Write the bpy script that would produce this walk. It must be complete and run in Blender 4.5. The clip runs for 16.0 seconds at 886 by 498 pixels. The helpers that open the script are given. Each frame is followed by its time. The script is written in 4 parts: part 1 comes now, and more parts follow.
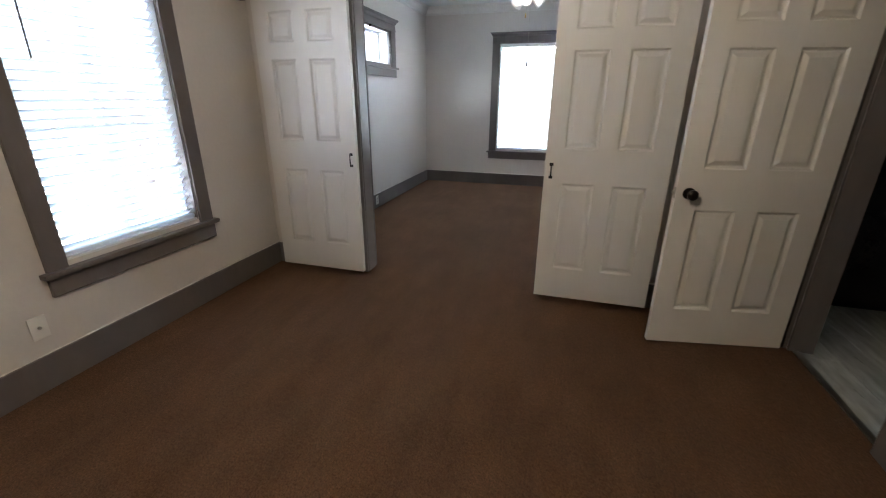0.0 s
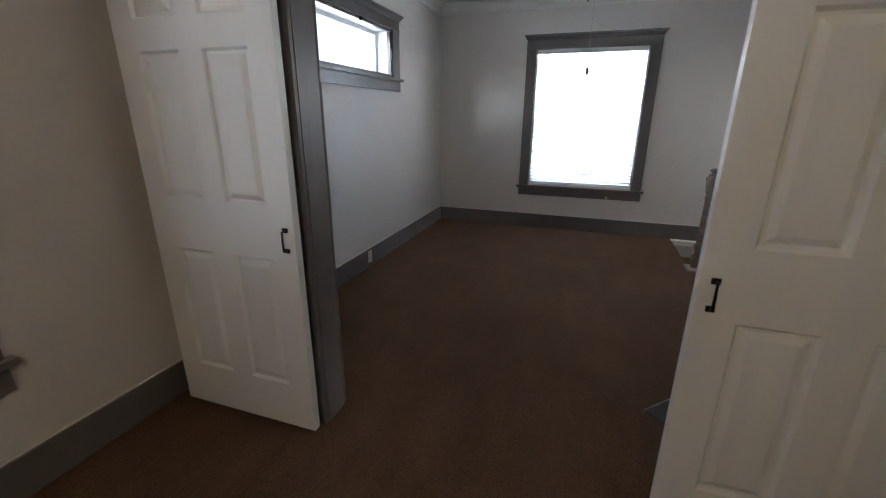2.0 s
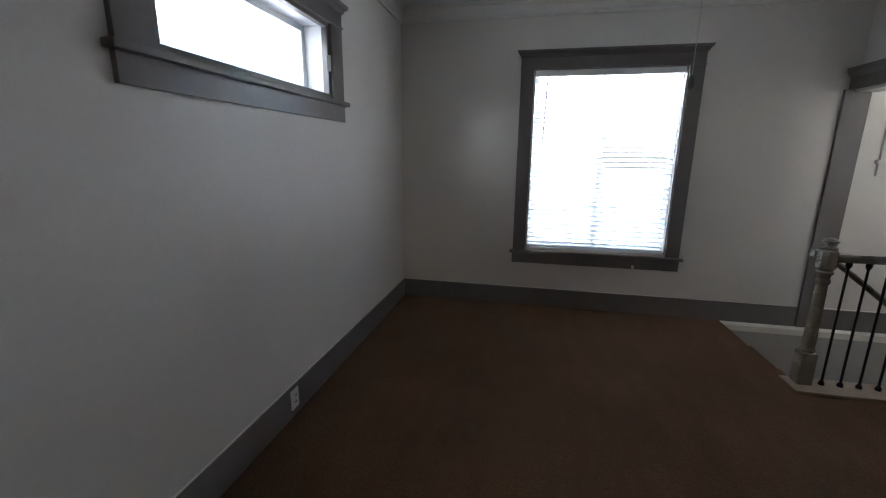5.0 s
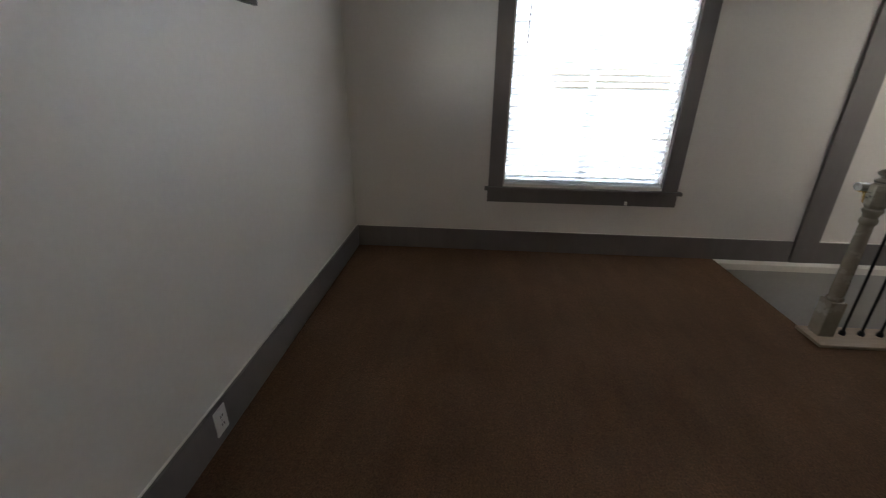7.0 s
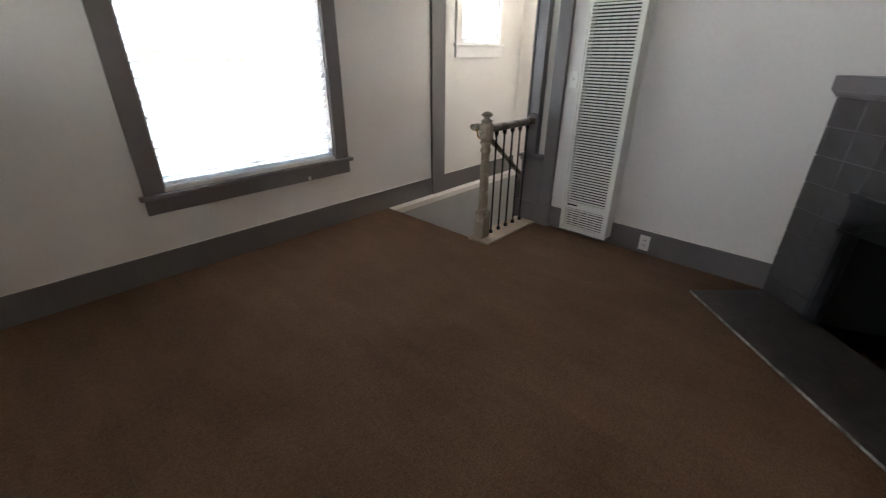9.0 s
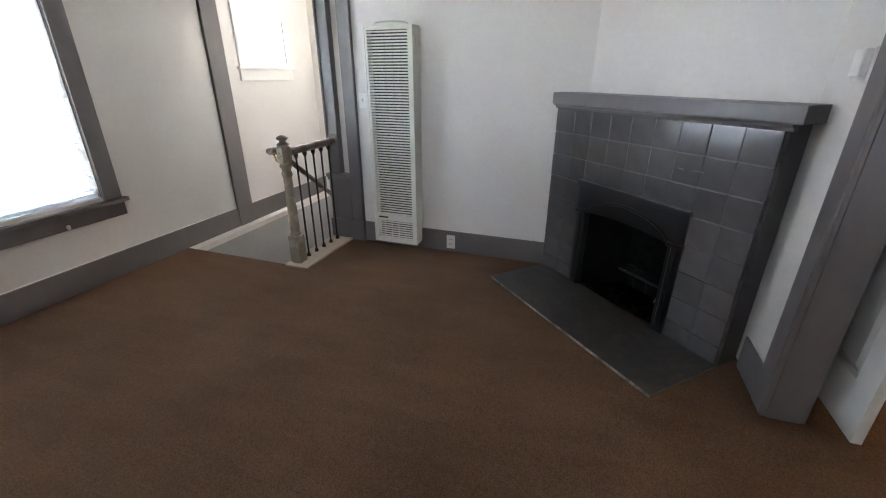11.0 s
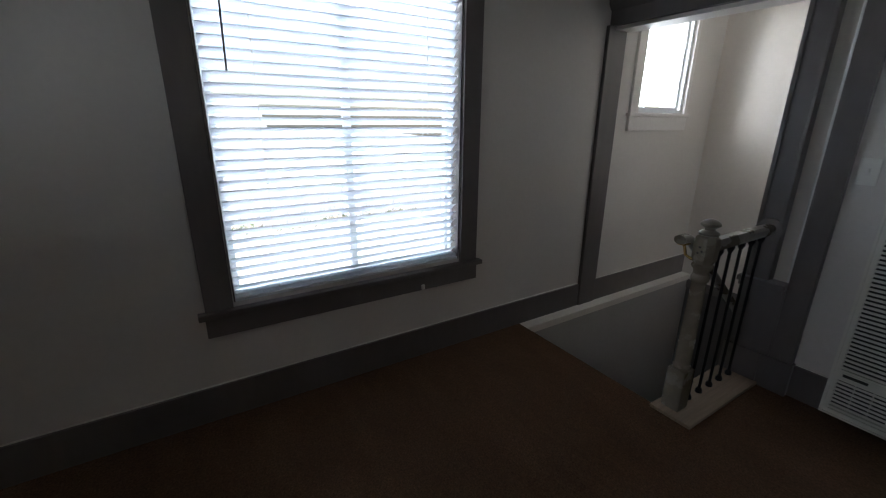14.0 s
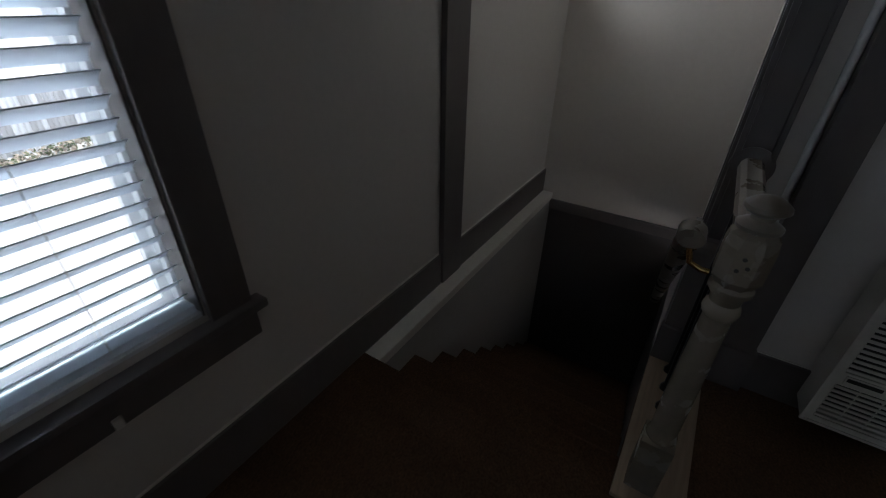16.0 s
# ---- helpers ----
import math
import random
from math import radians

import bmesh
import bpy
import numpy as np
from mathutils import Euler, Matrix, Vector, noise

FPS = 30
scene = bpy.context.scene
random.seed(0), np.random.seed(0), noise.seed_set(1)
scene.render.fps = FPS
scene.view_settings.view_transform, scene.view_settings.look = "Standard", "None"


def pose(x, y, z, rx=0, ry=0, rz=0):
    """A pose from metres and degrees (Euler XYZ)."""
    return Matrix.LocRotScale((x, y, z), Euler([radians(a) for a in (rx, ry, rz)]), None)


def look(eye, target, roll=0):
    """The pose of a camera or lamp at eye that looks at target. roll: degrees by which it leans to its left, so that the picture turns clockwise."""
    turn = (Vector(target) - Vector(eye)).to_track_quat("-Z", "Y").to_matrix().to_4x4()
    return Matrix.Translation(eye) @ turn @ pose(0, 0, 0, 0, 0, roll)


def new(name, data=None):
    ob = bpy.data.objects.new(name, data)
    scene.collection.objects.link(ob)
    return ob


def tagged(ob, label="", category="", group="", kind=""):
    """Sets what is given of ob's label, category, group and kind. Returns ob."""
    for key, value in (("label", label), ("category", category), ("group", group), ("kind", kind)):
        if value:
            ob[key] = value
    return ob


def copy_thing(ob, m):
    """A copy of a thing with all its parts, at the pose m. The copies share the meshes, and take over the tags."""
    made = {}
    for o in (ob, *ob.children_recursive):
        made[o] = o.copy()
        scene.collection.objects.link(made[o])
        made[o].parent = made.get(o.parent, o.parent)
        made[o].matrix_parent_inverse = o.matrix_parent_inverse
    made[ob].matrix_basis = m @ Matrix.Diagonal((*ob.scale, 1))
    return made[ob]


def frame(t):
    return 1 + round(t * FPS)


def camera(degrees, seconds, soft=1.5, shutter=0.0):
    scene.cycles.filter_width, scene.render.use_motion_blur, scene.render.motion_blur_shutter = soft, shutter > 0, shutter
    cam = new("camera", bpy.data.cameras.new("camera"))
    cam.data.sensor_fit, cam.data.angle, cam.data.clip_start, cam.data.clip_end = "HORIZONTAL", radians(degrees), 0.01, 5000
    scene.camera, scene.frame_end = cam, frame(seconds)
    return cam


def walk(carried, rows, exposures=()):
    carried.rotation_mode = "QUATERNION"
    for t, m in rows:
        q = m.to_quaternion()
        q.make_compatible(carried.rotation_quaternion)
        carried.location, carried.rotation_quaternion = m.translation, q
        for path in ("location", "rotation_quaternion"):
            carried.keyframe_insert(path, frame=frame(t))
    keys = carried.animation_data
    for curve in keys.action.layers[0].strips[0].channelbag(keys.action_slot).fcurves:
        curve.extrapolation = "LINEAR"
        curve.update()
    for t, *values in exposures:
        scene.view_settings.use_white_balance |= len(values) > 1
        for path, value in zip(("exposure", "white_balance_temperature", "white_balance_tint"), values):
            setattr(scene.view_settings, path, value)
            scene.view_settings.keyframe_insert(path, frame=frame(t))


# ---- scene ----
cam = camera(93.8, 16.0, soft=1.1, shutter=0.2)
PATH = [
    (0, (2.395, -2.072, 1.393), (1.865, -0.27, 0.706), 0.3),
    (0.5, (2.271, -1.723, 1.401), (1.623, 0.05, 0.742), 0.8),
    (1, (2.195, -1.31, 1.42), (1.502, 0.453, 0.777), 0.6),
    (1.5, (2.064, -0.902, 1.425), (1.393, 0.868, 0.779), 0.5),
    (2, (1.929, -0.524, 1.422), (1.317, 1.278, 0.807), 0.4),
    (2.5, (1.79, -0.148, 1.438), (1.114, 1.634, 0.83), 0.3),
    (3, (1.586, 0.198, 1.411), (1.041, 2.033, 0.832), 0.4),
    (3.5, (1.456, 0.416, 1.465), (1.02, 2.312, 1.001), 0.3),
    (3.7, (1.437, 0.502, 1.482), (1.006, 2.41, 1.067), 0.3),
    (6, (1.136, 1.38, 1.423), (0.758, 3.256, 0.84), 0.6),
    (6.5, (1.104, 1.563, 1.426), (0.655, 3.368, 0.689), 0.6),
    (7, (0.979, 1.689, 1.382), (0.852, 3.528, 0.605), 0.8),
    (7.5, (0.833, 1.782, 1.342), (1.088, 3.608, 0.566), 1.0),
    (8, (0.732, 1.932, 1.345), (1.237, 3.687, 0.528), 0.7),
    (8.5, (0.692, 1.992, 1.368), (1.624, 3.543, 0.516), 0.7),
    (9, (0.595, 2.03, 1.355), (1.916, 3.263, 0.497), 0.4),
    (9.5, (0.558, 1.953, 1.371), (2.113, 2.903, 0.546), 0.3),
    (10, (0.572, 1.881, 1.369), (2.268, 2.574, 0.569), 0.3),
    (10.2, (0.587, 1.859, 1.363), (2.33, 2.462, 0.588), 0.1),
    (12.3, (0.74, 1.941, 1.366), (2.475, 2.576, 0.601), 0.2),
    (12.5, (0.802, 2.038, 1.334), (2.427, 2.896, 0.544), 0.2),
    (13, (0.879, 2.48, 1.34), (2.218, 3.716, 0.516), 0.9),
    (13.5, (0.942, 2.729, 1.391), (2.052, 4.276, 0.778), 0.5),
    (14, (1.12, 3.021, 1.386), (2.131, 4.639, 0.785), 0.5),
    (14.5, (1.295, 3.346, 1.343), (2.395, 4.796, 0.514), 1.0),
    (15, (1.513, 3.629, 1.346), (2.813, 4.864, 0.462), 1.0),
    (15.5, (1.798, 3.842, 1.312), (3.167, 4.916, 0.326), 1.2),
    (16, (2.094, 4.038, 1.296), (3.537, 4.943, 0.248), 1.0),
]
EXPOSURES = [(0.0, 3.4, 6050, 10), (0.5, 2.9, 5950, 10), (1.0, 2.55, 6100, 10), (1.5, 2.55, 6250, 10), (2.0, 2.7, 6150, 10), (2.5, 2.7, 5950, 10), (3.5, 2.75, 6100, 10), (6.0, 1.8, 6400, 10), (7.0, 2.38, 6800, 10), (8.0, 3.0, 6850, 10), (9.0, 3.1, 6750, 10), (10.0, 3.25, 6550, 10), (12.5, 3.85, 6400, 10), (13.0, 3.0, 6500, 10), (13.5, 1.85, 6400, 10), (14.0, 1.2, 6250, 10), (14.5, 0.82, 6200, 10), (16.0, 0.08, 6200, 10)]
walk(cam, [(t, look(eye, target, roll)) for t, eye, target, roll in PATH], EXPOSURES)

# ---- world and large lights ----
SUN_UP, SUN_ROUND = 45.0, 98.0
world = bpy.data.worlds.new("sky")
scene.world = world
world.use_nodes = True
wn = world.node_tree
sky = wn.nodes.new("ShaderNodeTexSky")
sky.sky_type, sky.sun_disc = "NISHITA", False
sky.sun_elevation, sky.sun_rotation = radians(SUN_UP), radians(SUN_ROUND)
sky.air_density, sky.dust_density = 1.0, 2.5
wn.links.new(sky.outputs[0], wn.nodes["Background"].inputs[0])
wn.nodes["Background"].inputs[1].default_value = 0.15

sun = new("sun", bpy.data.lights.new("sun", "SUN"))
sun.data.energy, sun.data.angle, sun.data.color = 5.0, radians(0.5), (1.0, 0.95, 0.88)
sun.matrix_world = look((30 * math.sin(radians(SUN_ROUND)) * math.cos(radians(SUN_UP)), 30 * math.cos(radians(SUN_ROUND)) * math.cos(radians(SUN_UP)), 30 * math.sin(radians(SUN_UP))), (0, 0, 0))


def window_lamp(name, eye, target, w, h, power, color=(0.93, 0.97, 1.0)):
    lamp = new(name, bpy.data.lights.new(name, "AREA"))
    lamp.data.shape, lamp.data.size, lamp.data.size_y = "RECTANGLE", w, h
    lamp.data.energy, lamp.data.color = power, color
    lamp.matrix_world = look(eye, target)
    return lamp


window_lamp("daylight_left_window", (-1.35, -0.32, 2.85), (0.1, -0.32, 1.25), 1.3, 1.4, 23)
window_lamp("daylight_high_window", (-1.30, 2.90, 2.40), (0.1, 2.90, 1.95), 1.6, 1.0, 4.3)
window_lamp("daylight_stair_window", (4.33, 5.34, 1.85), (4.33, 4, 1.85), 0.60, 0.80, 4.0)
room_lamp = new("first_room_fan_light", bpy.data.lights.new("first_room_fan_light", "POINT"))
room_lamp.data.energy, room_lamp.data.color, room_lamp.data.shadow_soft_size = 3.6, (1.0, 0.79, 0.54), 0.09
room_lamp.location = (1.88, -1.45, 2.22)
window_lamp("daylight_back_window", (1.85, 6.35, 2.75), (1.85, 4.9, 1.25), 1.6, 1.4, 70)


# ---- materials ----
def mat(name, color, rough=0.5, metal=0.0, grain=0.0, grain_scale=40.0, blotch=0.08, blotch_scale=2.0, bump=0.0, bump_scale=300.0, coat=0.0, random_shift=0.0, spec=0.5, stretch=(1, 1, 1), rough_var=0.08):
    m = bpy.data.materials.new(name)
    m.use_nodes = True
    nt = m.node_tree
    n, l = nt.nodes, nt.links
    b = n["Principled BSDF"]
    b.inputs["Metallic"].default_value = metal
    b.inputs["Coat Weight"].default_value = coat
    b.inputs["Specular IOR Level"].default_value = spec
    tc = n.new("ShaderNodeTexCoord")
    mp = n.new("ShaderNodeMapping")
    mp.inputs["Scale"].default_value = stretch
    l.new(tc.outputs["Object"], mp.inputs["Vector"])

    def noise_node(scale, detail=4.0):
        t = n.new("ShaderNodeTexNoise")
        t.inputs["Scale"].default_value, t.inputs["Detail"].default_value = scale, detail
        l.new(mp.outputs["Vector"], t.inputs["Vector"])
        return t

    big, fine = noise_node(blotch_scale), noise_node(grain_scale, 6.0)
    r1 = n.new("ShaderNodeMapRange")
    r1.inputs["From Min"].default_value, r1.inputs["From Max"].default_value = 0.3, 0.7
    r1.inputs["To Min"].default_value, r1.inputs["To Max"].default_value = 1 - blotch, 1 + blotch
    l.new(big.outputs["Fac"], r1.inputs["Value"])
    r2 = n.new("ShaderNodeMapRange")
    r2.inputs["From Min"].default_value, r2.inputs["From Max"].default_value = 0.3, 0.7
    r2.inputs["To Min"].default_value, r2.inputs["To Max"].default_value = 1 - grain, 1 + grain
    l.new(fine.outputs["Fac"], r2.inputs["Value"])
    mu = n.new("ShaderNodeMath")
    mu.operation = "MULTIPLY"
    l.new(r1.outputs[0], mu.inputs[0]), l.new(r2.outputs[0], mu.inputs[1])
    last = mu
    if random_shift:
        oi = n.new("ShaderNodeObjectInfo")
        r3 = n.new("ShaderNodeMapRange")
        r3.inputs["To Min"].default_value, r3.inputs["To Max"].default_value = 1 - random_shift, 1 + random_shift
        l.new(oi.outputs["Random"], r3.inputs["Value"])
        m3 = n.new("ShaderNodeMath")
        m3.operation = "MULTIPLY"
        l.new(mu.outputs[0], m3.inputs[0]), l.new(r3.outputs[0], m3.inputs[1])
        last = m3
    sc = n.new("ShaderNodeVectorMath")
    sc.operation = "SCALE"
    sc.inputs[0].default_value = color
    l.new(last.outputs[0], sc.inputs["Scale"])
    l.new(sc.outputs[0], b.inputs["Base Color"])
    rr = n.new("ShaderNodeMapRange")
    rr.inputs["To Min"].default_value, rr.inputs["To Max"].default_value = max(0.02, rough - rough_var), min(1.0, rough + rough_var)
    l.new(big.outputs["Fac"], rr.inputs["Value"]), l.new(rr.outputs[0], b.inputs["Roughness"])
    if bump:
        bt = noise_node(bump_scale, 3.0)
        bp = n.new("ShaderNodeBump")
        bp.inputs["Strength"].default_value, bp.inputs["Distance"].default_value = bump, 0.004
        l.new(bt.outputs["Fac"], bp.inputs["Height"]), l.new(bp.outputs[0], b.inputs["Normal"])
    return m


M_WALL = mat("cream_wall_paint", (0.68, 0.64, 0.598), 0.42, grain=0.02, blotch=0.03, blotch_scale=1.3, bump=0.10, bump_scale=110, spec=0.45, rough_var=0.02)
M_WALL_STAIR = mat("stairwell_wall_paint", (0.67, 0.615, 0.555), 0.38, grain=0.02, blotch=0.03, bump=0.12, bump_scale=120, spec=0.4, rough_var=0.02)
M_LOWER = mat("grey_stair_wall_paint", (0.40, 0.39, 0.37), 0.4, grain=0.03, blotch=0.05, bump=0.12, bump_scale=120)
# lower stairwell walls: their lack of light is put into this dark colour
M_SHADEWALL = mat("shaded_stairwell_wall", (0.10, 0.095, 0.095), 0.5, grain=0.03, blotch=0.06, bump=0.1, bump_scale=150)
M_CEIL = mat("ceiling_paint", (0.70, 0.74, 0.75), 0.7, grain=0.02, blotch=0.03, bump=0.1, bump_scale=160)
M_CROWN = mat("white_crown_paint", (0.74, 0.73, 0.70), 0.4, grain=0.02, blotch=0.03)
M_TRIM = mat("grey_trim_paint", (0.154, 0.137, 0.132), 0.33, grain=0.05, grain_scale=25, blotch=0.06, bump=0.05, bump_scale=60, stretch=(1, 1, 0.35))
M_RAIL = mat("worn_taupe_paint", (0.20, 0.172, 0.14), 0.28, grain=0.10, grain_scale=30, blotch=0.16, blotch_scale=9, bump=0.08, bump_scale=80)
M_NEWEL = mat("worn_newel_paint", (0.28, 0.24, 0.185), 0.26, grain=0.06, grain_scale=30, blotch=0.10, blotch_scale=9, bump=0.08, bump_scale=80)
M_PLATE = mat("bare_pine_plate", (0.33, 0.24, 0.165), 0.5, grain=0.12, grain_scale=20, blotch=0.1, blotch_scale=5, stretch=(0.3, 4, 1), bump=0.1, bump_scale=60)
M_DOOR = mat("white_door_paint", (0.76, 0.745, 0.71), 0.38, grain=0.015, blotch=0.02, bump=0.08, bump_scale=90, stretch=(4, 4, 0.4))
M_CREAMTRIM = mat("cream_trim_paint", (0.75, 0.72, 0.69), 0.4, grain=0.03, blotch=0.04)
M_LEDGE = mat("white_ledge_paint", (0.78, 0.75, 0.69), 0.42, grain=0.04, blotch=0.06)
M_BLACK = mat("black_iron", (0.011, 0.011, 0.013), 0.36, metal=0.35, grain=0.1, blotch=0.15, blotch_scale=8, bump=0.15, bump_scale=120)
M_SOOT = mat("sooty_firebox", (0.008, 0.0078, 0.0076), 0.8, grain=0.3, grain_scale=18, blotch=0.3, blotch_scale=5, bump=0.4, bump_scale=60, spec=0.12)
M_BRONZE = mat("dark_bronze", (0.025, 0.02, 0.018), 0.3, metal=0.7, grain=0.06)
M_TILE = mat("grey_painted_tile", (0.090, 0.085, 0.085), 0.15, grain=0.06, grain_scale=18, blotch=0.12, blotch_scale=6, bump=0.10, bump_scale=22, random_shift=0.10, coat=0.15)
M_DARKTRIM = mat("dark_edge_board", (0.045, 0.038, 0.038), 0.35, grain=0.08, blotch=0.1)
M_GROUT = mat("grey_painted_grout", (0.115, 0.108, 0.105), 0.5, grain=0.08)
M_HEARTH = mat("dark_slate_hearth", (0.040, 0.033, 0.028), 0.46, grain=0.3, grain_scale=25, blotch=0.4, blotch_scale=6, bump=0.25, bump_scale=30)
M_HEARTHEDGE = mat("worn_hearth_edge", (0.21, 0.20, 0.185), 0.6, grain=0.4, grain_scale=60, blotch=0.85, blotch_scale=11)
M_MANTEL = mat("grey_mantel_paint", (0.165, 0.15, 0.152), 0.42, grain=0.04, blotch=0.05, bump=0.05, bump_scale=60)
M_HEATER = mat("almond_heater_enamel", (0.74, 0.71, 0.64), 0.36, grain=0.02, blotch=0.05)
M_HEATDARK = mat("heater_inside", (0.045, 0.042, 0.038), 0.6, grain=0.1)
M_PLASTIC = mat("white_plastic", (0.78, 0.76, 0.71), 0.35, grain=0.01, blotch=0.02)
M_SLOT = mat("dark_slot", (0.05, 0.045, 0.04), 0.6)
M_VINYL = mat("white_vinyl", (0.80, 0.81, 0.82), 0.35, grain=0.01, blotch=0.02)
M_BRASS = mat("brass", (0.80, 0.56, 0.22), 0.25, metal=1.0, grain=0.05)
M_FANWHITE = mat("fan_white", (0.72, 0.71, 0.69), 0.4, blotch=0.03)
M_CHAIN = mat("pull_chain_metal", (0.5, 0.48, 0.45), 0.35, metal=0.9)
M_APPL = mat("black_appliance", (0.014, 0.014, 0.016), 0.25, grain=0.05, blotch=0.1)
M_SNOW = mat("pale_ground", (0.80, 0.80, 0.80), 0.9, grain=0.08, grain_scale=3, blotch=0.12, blotch_scale=0.4)
M_FENCE = mat("weathered_fence", (0.70, 0.72, 0.74), 0.8, grain=0.3, grain_scale=9, blotch=0.3, blotch_scale=1.2, stretch=(1, 1, 0.15), random_shift=0.3)
M_SIDING = mat("pale_siding", (0.70, 0.71, 0.71), 0.7, grain=0.05, blotch=0.08)
M_ROOF = mat("roof_shingle", (0.55, 0.54, 0.54), 0.9, grain=0.3, grain_scale=12)
M_LEAF = mat("winter_leaf", (0.15, 0.19, 0.10), 0.7, grain=0.3, grain_scale=4, random_shift=0.3)
M_DRYLEAF = mat("dry_leaf", (0.46, 0.40, 0.33), 0.8, grain=0.3, grain_scale=4)
M_BARK = mat("grey_bark", (0.17, 0.14, 0.12), 0.9, grain=0.3, grain_scale=30, blotch=0.2, blotch_scale=6)


def blind_material():
    m = bpy.data.materials.new("white_blind_slat")
    m.use_nodes = True
    n, l = m.node_tree.nodes, m.node_tree.links
    b = n["Principled BSDF"]
    b.inputs["Base Color"].default_value = (0.79, 0.83, 0.88, 1)
    b.inputs["Roughness"].default_value = 0.35
    tr = n.new("ShaderNodeBsdfTranslucent")
    tr.inputs["Color"].default_value = (0.80, 0.86, 0.92, 1)
    mx = n.new("ShaderNodeMixShader")
    mx.inputs[0].default_value = 0.23
    l.new(b.outputs[0], mx.inputs[1]), l.new(tr.outputs[0], mx.inputs[2])
    l.new(mx.outputs[0], n["Material Output"].inputs["Surface"])
    return m


def glass_material(name="window_glass", rough=0.0, tint=(0.97, 0.99, 1.0, 1)):
    m = bpy.data.materials.new(name)
    m.use_nodes = True
    b = m.node_tree.nodes["Principled BSDF"]
    b.inputs["Base Color"].default_value = tint
    b.inputs["Transmission Weight"].default_value = 1.0
    b.inputs["Roughness"].default_value = rough
    b.inputs["IOR"].default_value = 1.02 if rough == 0.0 else 1.3
    return m


def carpet_material():
    """Cut-pile carpet: tuft speckle, brushed streaks and broad worn patches."""
    m = bpy.data.materials.new("brown_carpet")
    m.use_nodes = True
    n, l = m.node_tree.nodes, m.node_tree.links
    b = n["Principled BSDF"]
    b.inputs["Roughness"].default_value, b.inputs["Specular IOR Level"].default_value = 0.95, 0.02
    b.inputs["Sheen Weight"].default_value, b.inputs["Sheen Roughness"].default_value = 0.18, 0.45
    b.inputs["Sheen Tint"].default_value = (1.0, 0.74, 0.55, 1)
    tc = n.new("ShaderNodeTexCoord")

    def layer(scale, detail, rough, lo, hi, stretch=(1, 1, 1), turn=0.0):
        mp = n.new("ShaderNodeMapping")
        mp.inputs["Scale"].default_value, mp.inputs["Rotation"].default_value = stretch, (0, 0, radians(turn))
        t = n.new("ShaderNodeTexNoise")
        t.inputs["Scale"].default_value, t.inputs["Detail"].default_value, t.inputs["Roughness"].default_value = scale, detail, rough
        r = n.new("ShaderNodeMapRange")
        r.inputs["From Min"].default_value, r.inputs["From Max"].default_value = 0.3, 0.7
        r.inputs["To Min"].default_value, r.inputs["To Max"].default_value = lo, hi
        l.new(tc.outputs["Object"], mp.inputs["Vector"]), l.new(mp.outputs[0], t.inputs["Vector"]), l.new(t.outputs["Fac"], r.inputs["Value"])
        return t, r

    def times(a, c):
        k = n.new("ShaderNodeMath")
        k.operation = "MULTIPLY"
        l.new(a.outputs[0], k.inputs[0]), l.new(c.outputs[0], k.inputs[1])
        return k

    tuft, speckle = layer(125, 6, 0.8, 0.3, 1.7)
    mix = times(speckle, layer(38, 3, 0.6, 0.88, 1.12)[1])
    mix = times(mix, layer(7, 4, 0.6, 0.86, 1.14, (1, 0.3, 1), 28)[1])
    mix = times(mix, layer(1.7, 4, 0.55, 0.84, 1.16)[1])
    hue, tone = layer(60, 2, 0.5, 0.0, 1.0)
    col = n.new("ShaderNodeMixRGB")
    col.inputs[1].default_value, col.inputs[2].default_value = (0.114, 0.066, 0.040, 1), (0.107, 0.056, 0.032, 1)
    l.new(tone.outputs[0], col.inputs[0])
    sc = n.new("ShaderNodeVectorMath")
    sc.operation = "SCALE"
    l.new(col.outputs[0], sc.inputs[0]), l.new(mix.outputs[0], sc.inputs["Scale"])
    l.new(sc.outputs[0], b.inputs["Base Color"])
    bp = n.new("ShaderNodeBump")
    bp.inputs["Strength"].default_value, bp.inputs["Distance"].default_value = 0.07, 0.004
    l.new(tuft.outputs["Fac"], bp.inputs["Height"]), l.new(bp.outputs[0], b.inputs["Normal"])
    return m


def vinyl_floor_material():
    m = mat("marbled_vinyl_plank", (0.50, 0.52, 0.51), 0.3, grain=0.22, grain_scale=6, blotch=0.25, blotch_scale=2.0, stretch=(5, 0.9, 1), random_shift=0.08)
    return m


M_BULB = bpy.data.materials.new("lit_bulb")
M_BULB.use_nodes = True
M_BULB.node_tree.nodes["Principled BSDF"].inputs["Emission Color"].default_value = (1.0, 0.86, 0.66, 1)
M_BULB.node_tree.nodes["Principled BSDF"].inputs["Emission Strength"].default_value = 1.2
M_BLIND, M_GLASS = blind_material(), glass_material()
M_FROST = glass_material("frosted_shade_glass", 0.5, (0.95, 0.95, 0.93, 1))
M_CARPET, M_PLANK = carpet_material(), vinyl_floor_material()


# ---- mesh helpers ----
def box(bm, x0, x1, y0, y1, z0, z1, bevel=0.0):
    """Add a box to bm, with edges bevelled when a width is given."""
    vs = [bm.verts.new((x, y, z)) for x in (x0, x1) for y in (y0, y1) for z in (z0, z1)]
    fs = [bm.faces.new([vs[i] for i in q]) for q in ((0, 1, 3, 2), (4, 6, 7, 5), (0, 4, 5, 1), (2, 3, 7, 6), (0, 2, 6, 4), (1, 5, 7, 3))]
    if bevel:
        es = list({e for f in fs for e in f.edges})
        bmesh.ops.bevel(bm, geom=es, offset=bevel, segments=2, affect="EDGES", profile=0.7)
    return bm


